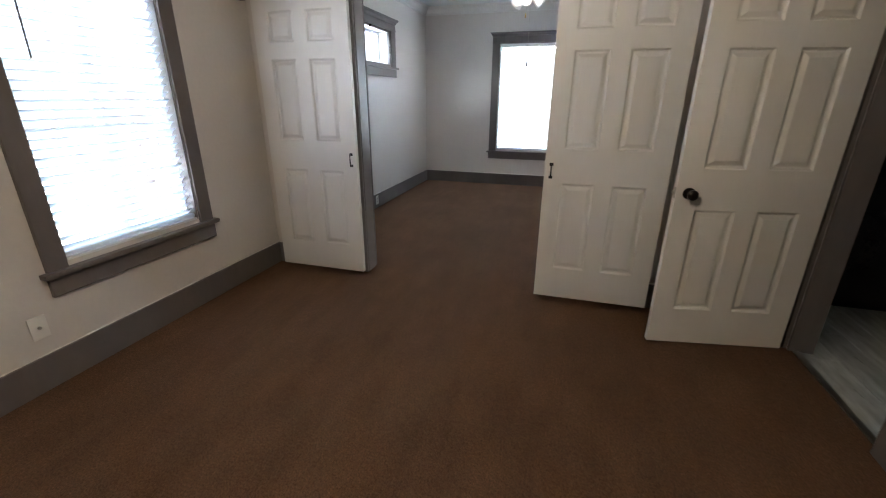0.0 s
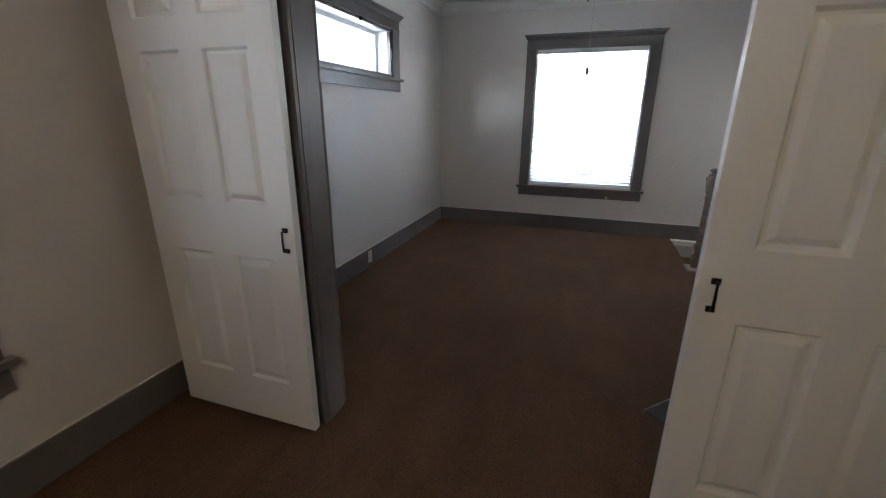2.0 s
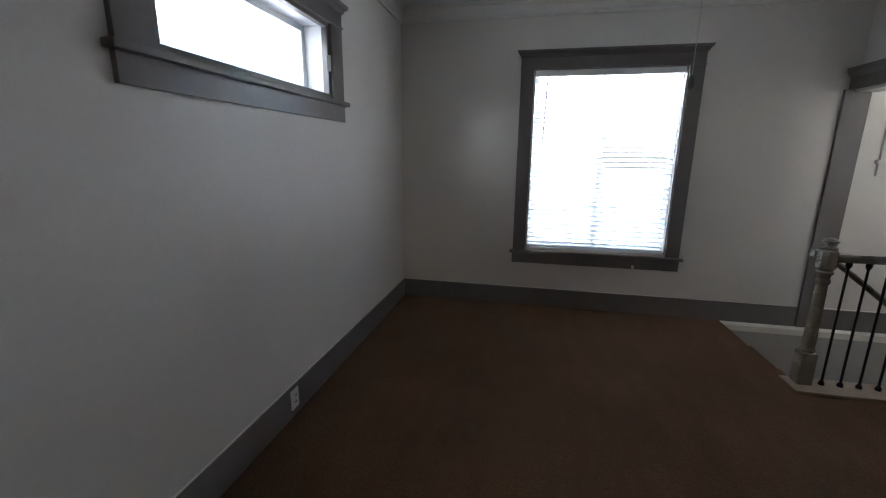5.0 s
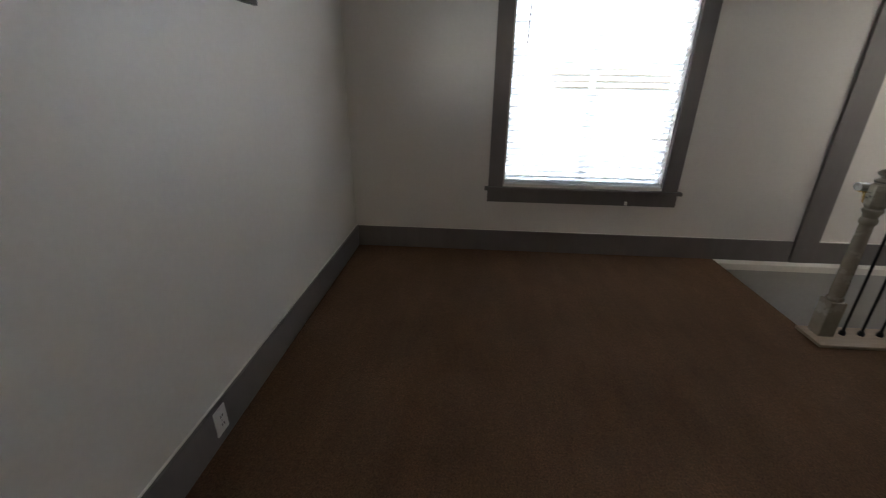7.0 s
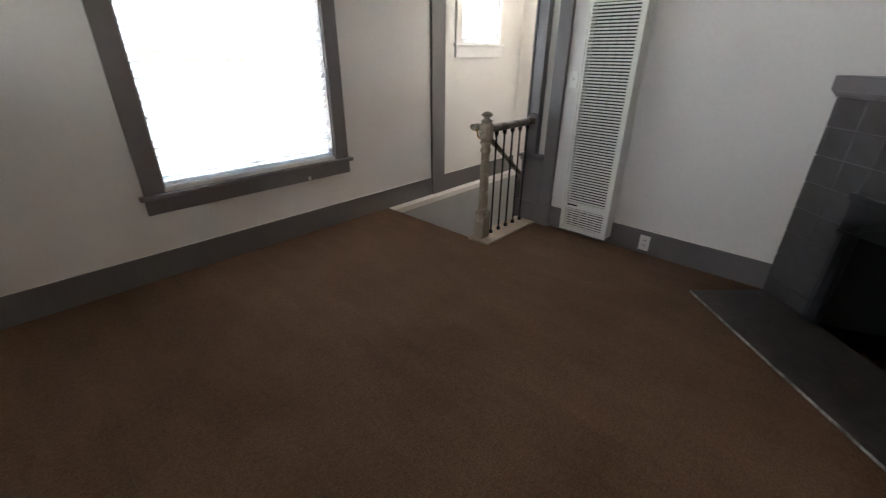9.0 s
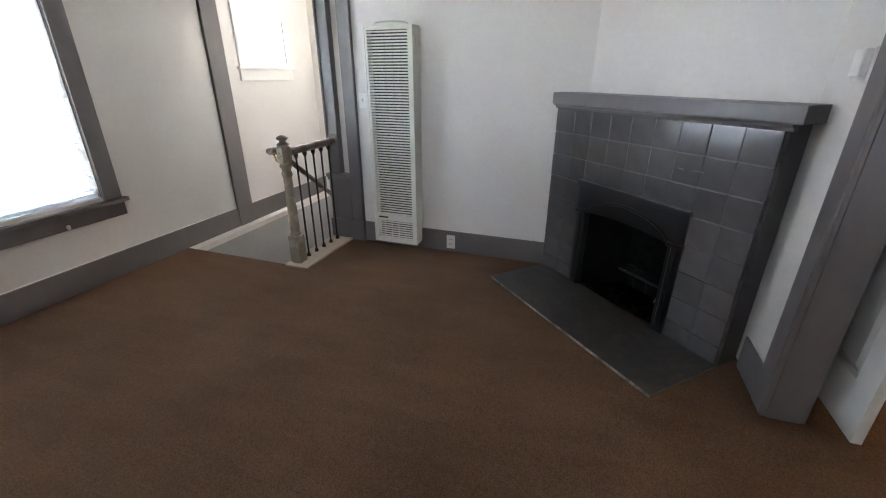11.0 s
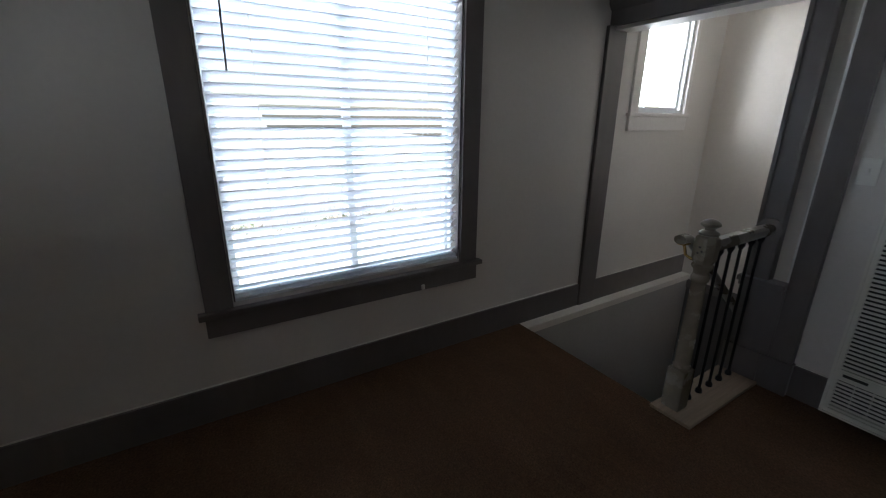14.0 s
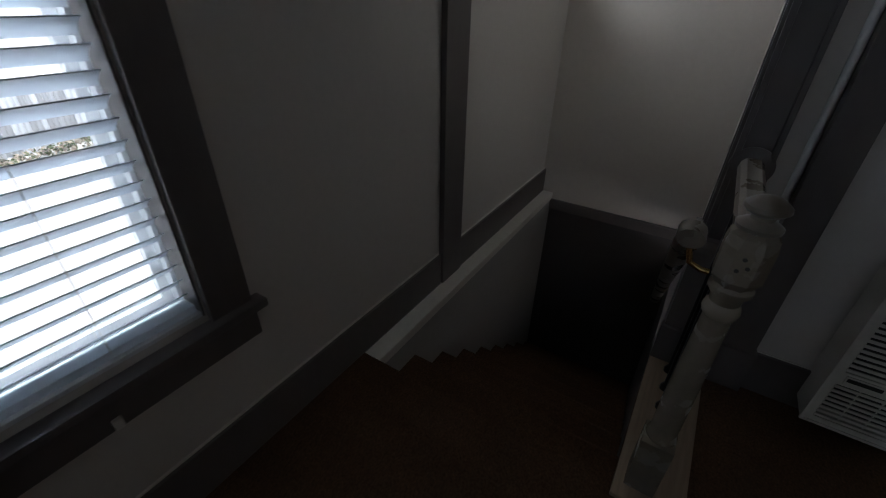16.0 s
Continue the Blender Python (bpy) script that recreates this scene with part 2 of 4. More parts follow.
def boxed(x0, x1, y0, y1, z0, z1, bevel=0.0):
    return box(bmesh.new(), x0, x1, y0, y1, z0, z1, bevel)


def lathe(profile, steps=20, axis="z"):
    """A turned solid from (radius, height) pairs."""
    bm = bmesh.new()
    rings = []
    for r, h in profile:
        ring = []
        for i in range(steps):
            a = 2 * math.pi * i / steps
            p = (r * math.cos(a), r * math.sin(a), h)
            ring.append(bm.verts.new(p if axis == "z" else (p[0], h, p[1]) if axis == "y" else (h, p[0], p[1])))
        rings.append(ring)
    for a, b in zip(rings, rings[1:]):
        for i in range(steps):
            bm.faces.new((a[i], a[(i + 1) % steps], b[(i + 1) % steps], b[i]))
    bm.faces.new(rings[0]), bm.faces.new(rings[-1])
    bmesh.ops.recalc_face_normals(bm, faces=bm.faces[:])
    return bm


def tube(points, radius, steps=10):
    """A round bar along a few points."""
    bm = bmesh.new()
    pts = [Vector(p) for p in points]
    rings = []
    for i, p in enumerate(pts):
        d = (pts[min(i + 1, len(pts) - 1)] - pts[max(i - 1, 0)]).normalized()
        side = d.cross(Vector((0.13, 0.31, 0.94))).normalized()
        up = side.cross(d)
        rings.append([bm.verts.new(p + radius * (math.cos(2 * math.pi * k / steps) * side + math.sin(2 * math.pi * k / steps) * up)) for k in range(steps)])
    for a, b in zip(rings, rings[1:]):
        for k in range(steps):
            bm.faces.new((a[k], a[(k + 1) % steps], b[(k + 1) % steps], b[k]))
    bm.faces.new(rings[0]), bm.faces.new(rings[-1])
    bmesh.ops.recalc_face_normals(bm, faces=bm.faces[:])
    return bm


def prism(bm, outline, place):
    """Extrude a closed outline between two ends: place(p, end) gives the corner of outline point p at end 0 or 1."""
    a = [bm.verts.new(place(p, 0)) for p in outline]
    b = [bm.verts.new(place(p, 1)) for p in outline]
    n = len(outline)
    for i in range(n):
        bm.faces.new((a[i], a[(i + 1) % n], b[(i + 1) % n], b[i]))
    bm.faces.new(a), bm.faces.new(b)
    bmesh.ops.recalc_face_normals(bm, faces=bm.faces[:])
    return bm


def mesh_of(name, bm, material, smooth=False):
    bmesh.ops.recalc_face_normals(bm, faces=bm.faces[:])
    me = bpy.data.meshes.new(name)
    bm.to_mesh(me)
    bm.free()
    me.materials.append(material)
    if smooth:
        me.shade_smooth()
        me.set_sharp_from_angle(angle=radians(38))
    return me


def part(name, bm, material, parent=None, label="", smooth=False, at=None):
    ob = new(name, mesh_of(name, bm, material, smooth))
    if parent:
        ob.parent = parent
    if at:
        ob.matrix_basis = at
    if label:
        ob["label"] = label
    return ob


def thing(name, m, label, category, group=""):
    ob = new(name)
    ob.empty_display_size = 0.1
    ob.matrix_basis = m
    return tagged(ob, label, category, group)


def structure(name, bm, material, label="", category="wall", smooth=False):
    return tagged(part(name, bm, material, smooth=smooth), label, category, kind="structure")


def slab(frame_of, u0, u1, z0, z1, depth, holes=()):
    """A wall of some depth with rectangular holes: frame_of(u, z, d) places a corner."""
    bm = bmesh.new()
    us = sorted({u0, u1, *[v for h in holes for v in h[:2]]})
    zs = sorted({z0, z1, *[v for h in holes for v in h[2:]]})
    verts = {}

    def v(u, z, d):
        key = (round(u, 5), round(z, 5), d)
        if key not in verts:
            verts[key] = bm.verts.new(frame_of(u, z, d))
        return verts[key]

    def solid(i, j):
        if not (0 <= i < len(us) - 1 and 0 <= j < len(zs) - 1):
            return False
        cu, cz = (us[i] + us[i + 1]) / 2, (zs[j] + zs[j + 1]) / 2
        return not any(a < cu < b and c < cz < d for a, b, c, d in holes)

    for i in range(len(us) - 1):
        for j in range(len(zs) - 1):
            if not solid(i, j):
                continue
            a, b, c, d = us[i], us[i + 1], zs[j], zs[j + 1]
            for k in (0, depth):
                bm.faces.new((v(a, c, k), v(b, c, k), v(b, d, k), v(a, d, k)))
            for di, dj, p, q in ((-1, 0, (a, c), (a, d)), (1, 0, (b, c), (b, d)), (0, -1, (a, c), (b, c)), (0, 1, (a, d), (b, d))):
                if not solid(i + di, j + dj):
                    bm.faces.new((v(*p, 0), v(*q, 0), v(*q, depth), v(*p, depth)))
    return bm


# ---- plan ----
CEIL = 2.72
XR = 3.68            # heater wall
YB = 5.0             # back wall
P0, P1 = 0.87, 0.995  # partition between the rooms
X1 = 3.76            # right wall of the first room
Y0 = -3.7            # wall behind the start
XF = 5.06            # far wall of the stairwell
JL, JR = 0.88, 2.375  # jambs of the wide opening
STAIR_X, STAIR_Y0, STAIR_Y1 = 2.99, 3.955, 4.912
LOW = -2.2

HOLE_LEFT = (-0.735, 0.09, 0.60, 2.17)
HOLE_HIGH = (2.27, 3.53, 1.77, 2.21)
HOLE_BACK = (1.23, 2.465, 0.575, 2.18)
HOLE_STAIR = (4.02, 4.61, 1.44, 2.25)

# ---- large structure ----
structure("wall_west", slab(lambda u, z, d: (-d, u, z), Y0 - 0.2, YB + 0.2, 0, CEIL + 0.1, 0.2, [HOLE_LEFT, HOLE_HIGH]), M_WALL, "cream painted plaster wall with two window openings")
structure("wall_north", slab(lambda u, z, d: (u, YB + d, z), 0, XF + 0.2, 0, CEIL + 0.1, 0.2, [HOLE_BACK, HOLE_STAIR]), M_WALL, "cream painted plaster wall with two windows")
structure("wall_partition", slab(lambda u, z, d: (u, P0 + d, z), 0, X1 + 0.12, 0, CEIL + 0.1, P1 - P0, [(JL - 0.02, JR + 0.02, -0.01, 2.14)]), M_WALL, "cream partition wall with a wide doorway")
structure("wall_east", slab(lambda u, z, d: (XR + d, u, z), P1, 3.66, 0, CEIL + 0.1, 0.12), M_WALL, "cream painted wall behind the heater")
structure("wall_over_stairs", slab(lambda u, z, d: (XR + d, u, z), 3.66, YB, 1.95, CEIL + 0.1, 0.12), M_WALL, "cream wall above the stair opening")
structure("wall_first_east", slab(lambda u, z, d: (X1 + d, u, z), Y0, P0, 0, CEIL + 0.1, 0.12, [(-0.27, 0.53, -0.01, 2.06)]), M_WALL, "cream painted wall with the kitchen doorway")
structure("wall_south", slab(lambda u, z, d: (u, Y0 - d, z), 0, X1 + 0.12, 0, CEIL + 0.1, 0.2), M_WALL, "plain cream painted wall")
structure("wall_stairwell_end", slab(lambda u, z, d: (XF + d, u, z), 3.6, YB, -0.07, CEIL + 0.1, 0.2), M_WALL_STAIR, "cream wall at the end of the stairwell")
# below the trim the wall turns dark by colour, standing in for stairwell shade
structure("wall_stairwell_lower_end", slab(lambda u, z, d: (XF + d, u, z), 3.6, YB, LOW, -0.07, 0.2), M_SHADEWALL, "wall below the stairwell trim, its shade put into a dark colour")
structure("wall_stairwell_south", slab(lambda u, z, d: (u, 3.90 - d, z), XR + 0.12, XF, -0.005, CEIL + 0.1, 0.15), M_WALL_STAIR, "cream side wall of the stairwell")
# same dark colour here, shade of the stair depth
structure("wall_stairwell_lower_south", slab(lambda u, z, d: (u, STAIR_Y0 - 0.005 - d, z), STAIR_X - 0.1, XF, LOW, -0.24, 0.10), M_SHADEWALL, "lower side wall of the stairs, its shade put into a dark colour")
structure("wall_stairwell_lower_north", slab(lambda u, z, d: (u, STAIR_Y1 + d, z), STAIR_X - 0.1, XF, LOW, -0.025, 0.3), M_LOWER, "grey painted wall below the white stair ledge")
structure("ceiling", boxed(0, XF, Y0, YB, CEIL, CEIL + 0.1), M_CEIL, "pale painted ceiling", "ceiling")

fl = bmesh.new()
box(fl, 0, X1 + 0.03, Y0, P1, -0.22, 0)
box(fl, 0, XR + 0.06, P1, STAIR_Y0, -0.22, 0)
box(fl, 0, STAIR_X, STAIR_Y0, YB, -0.22, 0)
structure("floor", fl, M_CARPET, "worn dark brown cut-pile carpet", "floor")

# stairs down
steps = thing("staircase", pose(STAIR_X, STAIR_Y0, 0), "dark brown carpeted stairs going down", "stairs")
for i in range(8):
    x, z = 0.25 * i, -0.19 * (i + 1)
    bm = boxed(x - 0.02, x + 0.26, 0.0, STAIR_Y1 - STAIR_Y0, z - 0.19, z, 0.012)
    part("step", bm, M_CARPET, steps)
part("landing", boxed(2.0, XF - STAIR_X, 0, STAIR_Y1 - STAIR_Y0, LOW, -0.19 * 9 - 0.002), M_CARPET, steps)

structure("stair_ledge", boxed(STAIR_X, XF, STAIR_Y1 - 0.012, YB - 0.02, -0.028, 0.0, 0.005), M_LEDGE, "white painted ledge along the stairwell", "trim")
structure("stair_ledge_lip", boxed(STAIR_X, XF, STAIR_Y1 - 0.008, STAIR_Y1, -0.055, -0.028, 0.003), M_LEDGE, "thin white moulding under the ledge", "trim")
structure("stairwell_end_trim", boxed(XF - 0.02, XF, 3.97, STAIR_Y1, -0.13, -0.05, 0.004), M_TRIM, "grey trim board across the stairwell end", "trim")


# ---- trim ----
def baseboard(name, x0, x1, y0, y1, h=0.178):
    ob = structure(name, boxed(x0, x1, y0, y1, 0.0, h, 0.006), M_TRIM, "grey painted tall wooden baseboard", "baseboard")
    i = 0.011 if min(x1 - x0, y1 - y0) < 0.03 else 0.0
    along_x = x1 - x0 > y1 - y0
    wall_hi = (y1 in (YB, P0)) if along_x else (x1 in (XR, X1))
    if along_x:
        part("caulk_line", boxed(x0, x1, y0 + (i if wall_hi else 0), y1 - (0 if wall_hi else i), h - 0.001, h + 0.0035, 0.001), M_LEDGE, ob, "thin pale line of caulk and paint")
    else:
        part("caulk_line", boxed(x0 + (i if wall_hi else 0), x1 - (0 if wall_hi else i), y0, y1, h - 0.001, h + 0.0035, 0.001), M_LEDGE, ob, "thin pale line of caulk and paint")
    return ob


baseboard("baseboard", 0, 0.02, Y0, P0)
baseboard("baseboard", 0, 0.02, P1, YB)
baseboard("baseboard", 0.02, 3.58, YB - 0.02, YB)
baseboard("baseboard", 3.765, XF, YB - 0.02, YB)
baseboard("baseboard", XR - 0.02, XR, 2.075, 3.65)
baseboard("baseboard", JR + 0.115, 2.735, P1, P1 + 0.02)
baseboard("baseboard", 2.52, X1 - 0.02, P0 - 0.02, P0)
baseboard("baseboard", 0.02, 0.74, P0 - 0.02, P0)
baseboard("baseboard", 0.02, 0.765, P1, P1 + 0.02)
baseboard("baseboard", X1 - 0.02, X1, Y0, -0.39)


def crown(name, place):
    prof = [(0.0, -0.115), (0.014, -0.115), (0.018, -0.095), (0.035, -0.08), (0.055, -0.045), (0.075, -0.03), (0.08, -0.012), (0.095, -0.008), (0.095, 0.0), (0.0, 0.0)]
    return structure(name, prism(bmesh.new(), prof, place), M_CROWN, "white painted crown moulding", "trim")


crown("crown_moulding", lambda p, e: (p[0], P1 + p[0] if e == 0 else YB - p[0], CEIL + p[1]))
crown("crown_moulding", lambda p, e: (p[0] if e == 0 else XR - p[0], YB - p[0], CEIL + p[1]))
crown("crown_moulding", lambda p, e: (XR - p[0], 1.90 if e == 0 else YB - p[0], CEIL + p[1]))
crown("crown_moulding", lambda p, e: (p[0] if e == 0 else 2.6, P1 + p[0], CEIL + p[1]))


def head_casing(place, u0, u1, z0, z1, ob, material):
    """Frieze board, fillet and flared cap over an opening."""
    h = z1 - z0
    prof = [(0, 0), (0.028, 0), (0.028, 0.012), (0.022, 0.014), (0.022, h - 0.055), (0.03, h - 0.05), (0.04, h - 0.03), (0.055, h - 0.018), (0.058, h), (0, h)]
    part("head_casing", prism(bmesh.new(), prof, lambda p, e: place((u0 - max(0, p[0] - 0.022)) if e == 0 else (u1 + max(0, p[0] - 0.022)), p[0], z0 + p[1])), material, ob)


def flat_board(place, u0, u1, z0, z1, d0, d1, bevel=0.004):
    bm = boxed(u0, u1, d0, d1, z0, z1, bevel)
    for v in bm.verts:
        v.co = Vector(place(v.co.x, v.co.y, v.co.z))
    return bm


def build_window(name, place, hole, casing, stool_z, apron_z, head_z, horn, material, reveal, label, sash="slide", stool_depth=0.05, inner=M_VINYL, front=-0.07):
    """A window unit. place(u, d, z): u along the wall, d into the room from the wall's face."""
    u0, u1, z0, z1 = hole
    w = tagged(new(name), label, "window", kind="structure")
    part("casing", flat_board(place, u0 - casing[0], u0 - 0.005, stool_z, z1, 0, 0.022), material, w)
    part("casing", flat_board(place, u1 + 0.005, u1 + casing[1], stool_z, z1, 0, 0.022), material, w)
    head_casing(place, u0 - casing[0], u1 + casing[1], z1 - 0.005, head_z, w, material)
    part("window_sill", flat_board(place, u0 - casing[0] - horn, u1 + casing[1] + horn, stool_z - 0.028, stool_z, 0, stool_depth, 0.008), material, w)
    part("apron", flat_board(place, u0 - casing[0] - 0.005, u1 + casing[1] + 0.005, apron_z, stool_z - 0.028, 0, 0.022), material, w)
    fr = bmesh.new()
    t = 0.016 if sash == "slide" else 0.022
    for a, b, c, d in ((u0, u1, z0, z0 + t), (u0, u1, z1 - t, z1), (u0, u0 + t, z0 + t, z1 - t), (u1 - t, u1, z0 + t, z1 - t)):
        box(fr, a, b, -reveal, front, c, d)
    for v in fr.verts:
        v.co = Vector(place(v.co.x, v.co.y, v.co.z))
    part("window_frame", fr, inner, w)
    if front < -0.01:
        for a, b, c, d in ((u0, u0 + 0.006, z0, z1), (u1 - 0.006, u1, z0, z1), (u0 + 0.006, u1 - 0.006, z1 - 0.006, z1)):
            part("stop", flat_board(place, a, b, c, d, front, 0.004, 0.001), material, w)
        part("inner_sill", flat_board(place, u0 + 0.006, u1 - 0.006, z0, z0 + 0.012, front, 0.002, 0.003), inner, w)
    s0, s1, c0, c1 = u0 + t, u1 - t, z0 + t, z1 - t
    sh = bmesh.new()
    sw = 0.024 if sash == "slide" else 0.036 if reveal > 0.1 else 0.020
    panes = []
    if sash == "slide":
        mid = (s0 + s1) / 2
        spans = [(s0, mid + 0.011, c0, c1, -reveal + 0.03), (mid - 0.011, s1, c0, c1, -reveal + 0.005)]
    elif sash == "hung":
        mid = (c0 + c1) / 2
        spans = [(s0, s1, c0, mid + 0.02, -reveal + 0.03), (s0, s1, mid - 0.02, c1, -reveal + 0.005)]
    else:
        spans = [(s0, s1, c0, c1, -reveal + 0.005)]
    for a, b, c, d, e in spans:
        sh = bmesh.new()
        box(sh, a, b, e, e + 0.024, c, c + sw), box(sh, a, b, e, e + 0.024, d - sw, d)
        wl, wr = (0.034 if sash == "slide" and a > s0 else sw), (0.034 if sash == "slide" and b < s1 else sw)
        box(sh, a, a + wl, e, e + 0.024, c + sw, d - sw), box(sh, b - wr, b, e, e + 0.024, c + sw, d - sw)
        for v in sh.verts:
            v.co = Vector(place(v.co.x, v.co.y, v.co.z))
        s = part("sash", sh, inner, w)
        g = part("pane", flat_board(place, a + wl - 0.006, b - wr + 0.006, c + sw - 0.006, d - sw + 0.006, e + 0.010, e + 0.014, 0), M_GLASS, s)
        g.visible_shadow = False
    return w


west = lambda u, d, z: (d, u, z)
north = lambda u, d, z: (u, YB - d, z)

build_window("window_1", west, HOLE_LEFT, (0.10, 0.105), 0.575, 0.445, 2.345, 0.03, M_TRIM, 0.13, "grey-trimmed window with closed-in white blinds")
build_window("window_2", west, HOLE_HIGH, (0.155, 0.155), 1.77, 1.645, 2.345, 0.03, M_TRIM, 0.17, "high grey-trimmed window with bare glass", sash="fixed", front=-0.002)
build_window("window_3", north, HOLE_BACK, (0.12, 0.12), 0.555, 0.43, 2.33, 0.03, M_TRIM, 0.13, "grey-trimmed window with white blinds")
build_window("window_4", north, HOLE_STAIR, (0.095, 0.05), 1.437, 1.310, 2.40, 0.025, M_CREAMTRIM, 0.06, "small cream-trimmed stairwell window", sash="fixed", stool_depth=0.04, front=-0.002)

# inner sash rim and latch bits of the high window
rim = bmesh.new()
for a, b, c, d in ((2.27, 3.53, 1.77, 1.80), (2.27, 3.53, 2.18, 2.21), (2.27, 2.295, 1.80, 2.18), (3.507, 3.53, 1.80, 2.18)):
    box(rim, -0.03, 0.006, a, b, c, d, 0.004)
part("inner_sash", rim, M_TRIM, bpy.data.objects["window_2"])
part("latch", boxed(0.006, 0.03, 2.92, 2.95, 2.17, 2.20, 0.004), M_BRONZE, bpy.data.objects["window_2"], "small dark window catch")
part("hinge", boxed(0.0, 0.028, 3.505, 3.52, 1.93, 2.02, 0.003), M_BRONZE, bpy.data.objects["window_2"], "small dark hinge")
part("latch", boxed(2.195, 2.215, YB - 0.034, YB - 0.02, 0.437, 0.465, 0.003), M_PLASTIC, bpy.data.objects["window_3"], "small white blind hook")


def build_blind(place, u0, u1, z0, z1, wand_u, wand_z, gap, label):
    b = thing("window_blind", Matrix.Identity(4), label, "blind", "window blinds")
    pitch, half, tilt = 0.0435, 0.0252, radians(gap)
    part("headrail", flat_board(place, u0, u1, z1 - 0.05, z1, -0.062, -0.006, 0.004), M_VINYL, b)
    part("bottom_rail", flat_board(place, u0, u1, z0 + 0.004, z0 + 0.026, -0.060, -0.010, 0.006), M_BLIND, b)
    zc = z0 + 0.046
    while zc < z1 - 0.065:
        bm = bmesh.new()
        cols = []
        for k in range(5):
            s = -1 + k / 2
            d = -0.035 + s * half * math.cos(tilt)
            z = zc + s * half * math.sin(tilt) + 0.0045 * (1 - s * s)
            cols.append([bm.verts.new(place(u, d, z + o)) for u in (u0 + 0.004, u1 - 0.004) for o in (0, 0.0026)])
        for a, c in zip(cols, cols[1:]):
            for i, j in ((0, 2), (2, 3), (3, 1), (1, 0)):
                bm.faces.new((a[i], a[j], c[j], c[i]))
        bm.faces.new([cols[0][i] for i in (0, 1, 3, 2)]), bm.faces.new([cols[-1][i] for i in (0, 1, 3, 2)])
        part("slat", bm, M_BLIND, b, smooth=True)
        zc += pitch
    for f in (0.16, 0.84):
        u = u0 + f * (u1 - u0)
        for d in (-0.0635, -0.0085):
            part("cord", tube([place(u, d, z0 + 0.02), place(u, d, z1 - 0.04)], 0.0011, 5), M_PLASTIC, b)
    part("tilt_wand", tube([place(wand_u, -0.002, z1 - 0.04), place(wand_u - 0.015, 0.004, wand_z)], 0.004, 8), M_HEATDARK, b, "thin clear tilt wand")
    return b


build_blind(west, -0.725, 0.080, 0.614, 2.162, -0.60, 1.55, 38, "white horizontal slat blind, lowered and tilted open")
build_blind(north, 1.240, 2.455, 0.583, 2.172, 1.345, 1.56, 38, "wide white horizontal slat blind, lowered and tilted open")

# ---- wide doorway between the rooms ----
dw = tagged(new("door_frame_wide"), "grey painted casing round a wide doorway", "door frame", kind="structure")
part("jamb", boxed(JL - 0.02, JL, P0, P1, 0, 2.12, 0.002), M_TRIM, dw)
part("jamb", boxed(JR, JR + 0.02, P0, P1, 0, 2.12, 0.002), M_TRIM, dw)
part("head_jamb", boxed(JL, JR, P0, P1, 2.12, 2.14), M_TRIM, dw)
south_p = lambda u, d, z: (u, P0 - d, z)
north_p = lambda u, d, z: (u, P1 + d, z)
for pl, t in ((north_p, 0.022), (south_p, 0.02)):
    part("casing", flat_board(pl, JL - 0.115, JL - 0.004, 0, 2.12, 0, t), M_TRIM, dw)
    part("casing", flat_board(pl, JR + 0.004, JR + 0.115, 0, 2.12, 0, t), M_TRIM, dw)
    head_casing(pl, JL - 0.115, JR + 0.115, 2.12, 2.30, dw, M_TRIM) if pl is north_p else part("head_casing", flat_board(pl, JL - 0.115, JR + 0.115, 2.12, 2.24, 0, t), M_TRIM, dw)
part("casing_bead", tube([(JL - 0.006, P1 + 0.022, 0.01), (JL - 0.006, P1 + 0.022, 2.1)], 0.008), M_TRIM, dw)
part("casing_bead", tube([(JR + 0.006, P1 + 0.022, 0.01), (JR + 0.006, P1 + 0.022, 2.1)], 0.008), M_TRIM, dw)


def six_panel_door(name, m, w, h, label, hinge_side=None):
    """A moulded six-panel door: x from 0 to w, front at y = 0, back at y = 0.036."""
    d = thing(name, m, label, "door")
    stile, mull = 0.115 * w / 0.76, 0.11 * w / 0.76
    pw = (w - 2 * stile - mull) / 2
    cols = [(stile, stile + pw), (stile + pw + mull, w - stile)]
    rows = [(0.22, 0.815), (1.035, 1.605), (1.715, 1.915)]
    holes = [(a, b, c, e) for a, b in cols for c, e in rows]
    part("slab", slab(lambda u, z, k: (u, k, z), 0, w, 0, h, 0.036, holes), M_DOOR, d)
    for a, b, c, e in holes:
        bm = bmesh.new()
        for y, sgn in ((0.0, 1), (0.036, -1)):
            loops = []
            for inset, depth in ((0, 0), (0.005, 0.005), (0.010, 0.0125), (0.020, 0.013), (0.040, 0.003), (0.044, 0.0022)):
                yy = y + sgn * depth
                loops.append([bm.verts.new(q) for q in ((a + inset, yy, c + inset), (b - inset, yy, c + inset), (b - inset, yy, e - inset), (a + inset, yy, e - inset))])
            for p, q in zip(loops, loops[1:]):
                for i in range(4):
                    bm.faces.new((p[i], p[(i + 1) % 4], q[(i + 1) % 4], q[i]))
            bm.faces.new(loops[-1])
        ob = part("panel", bm, M_DOOR, d)
    return d


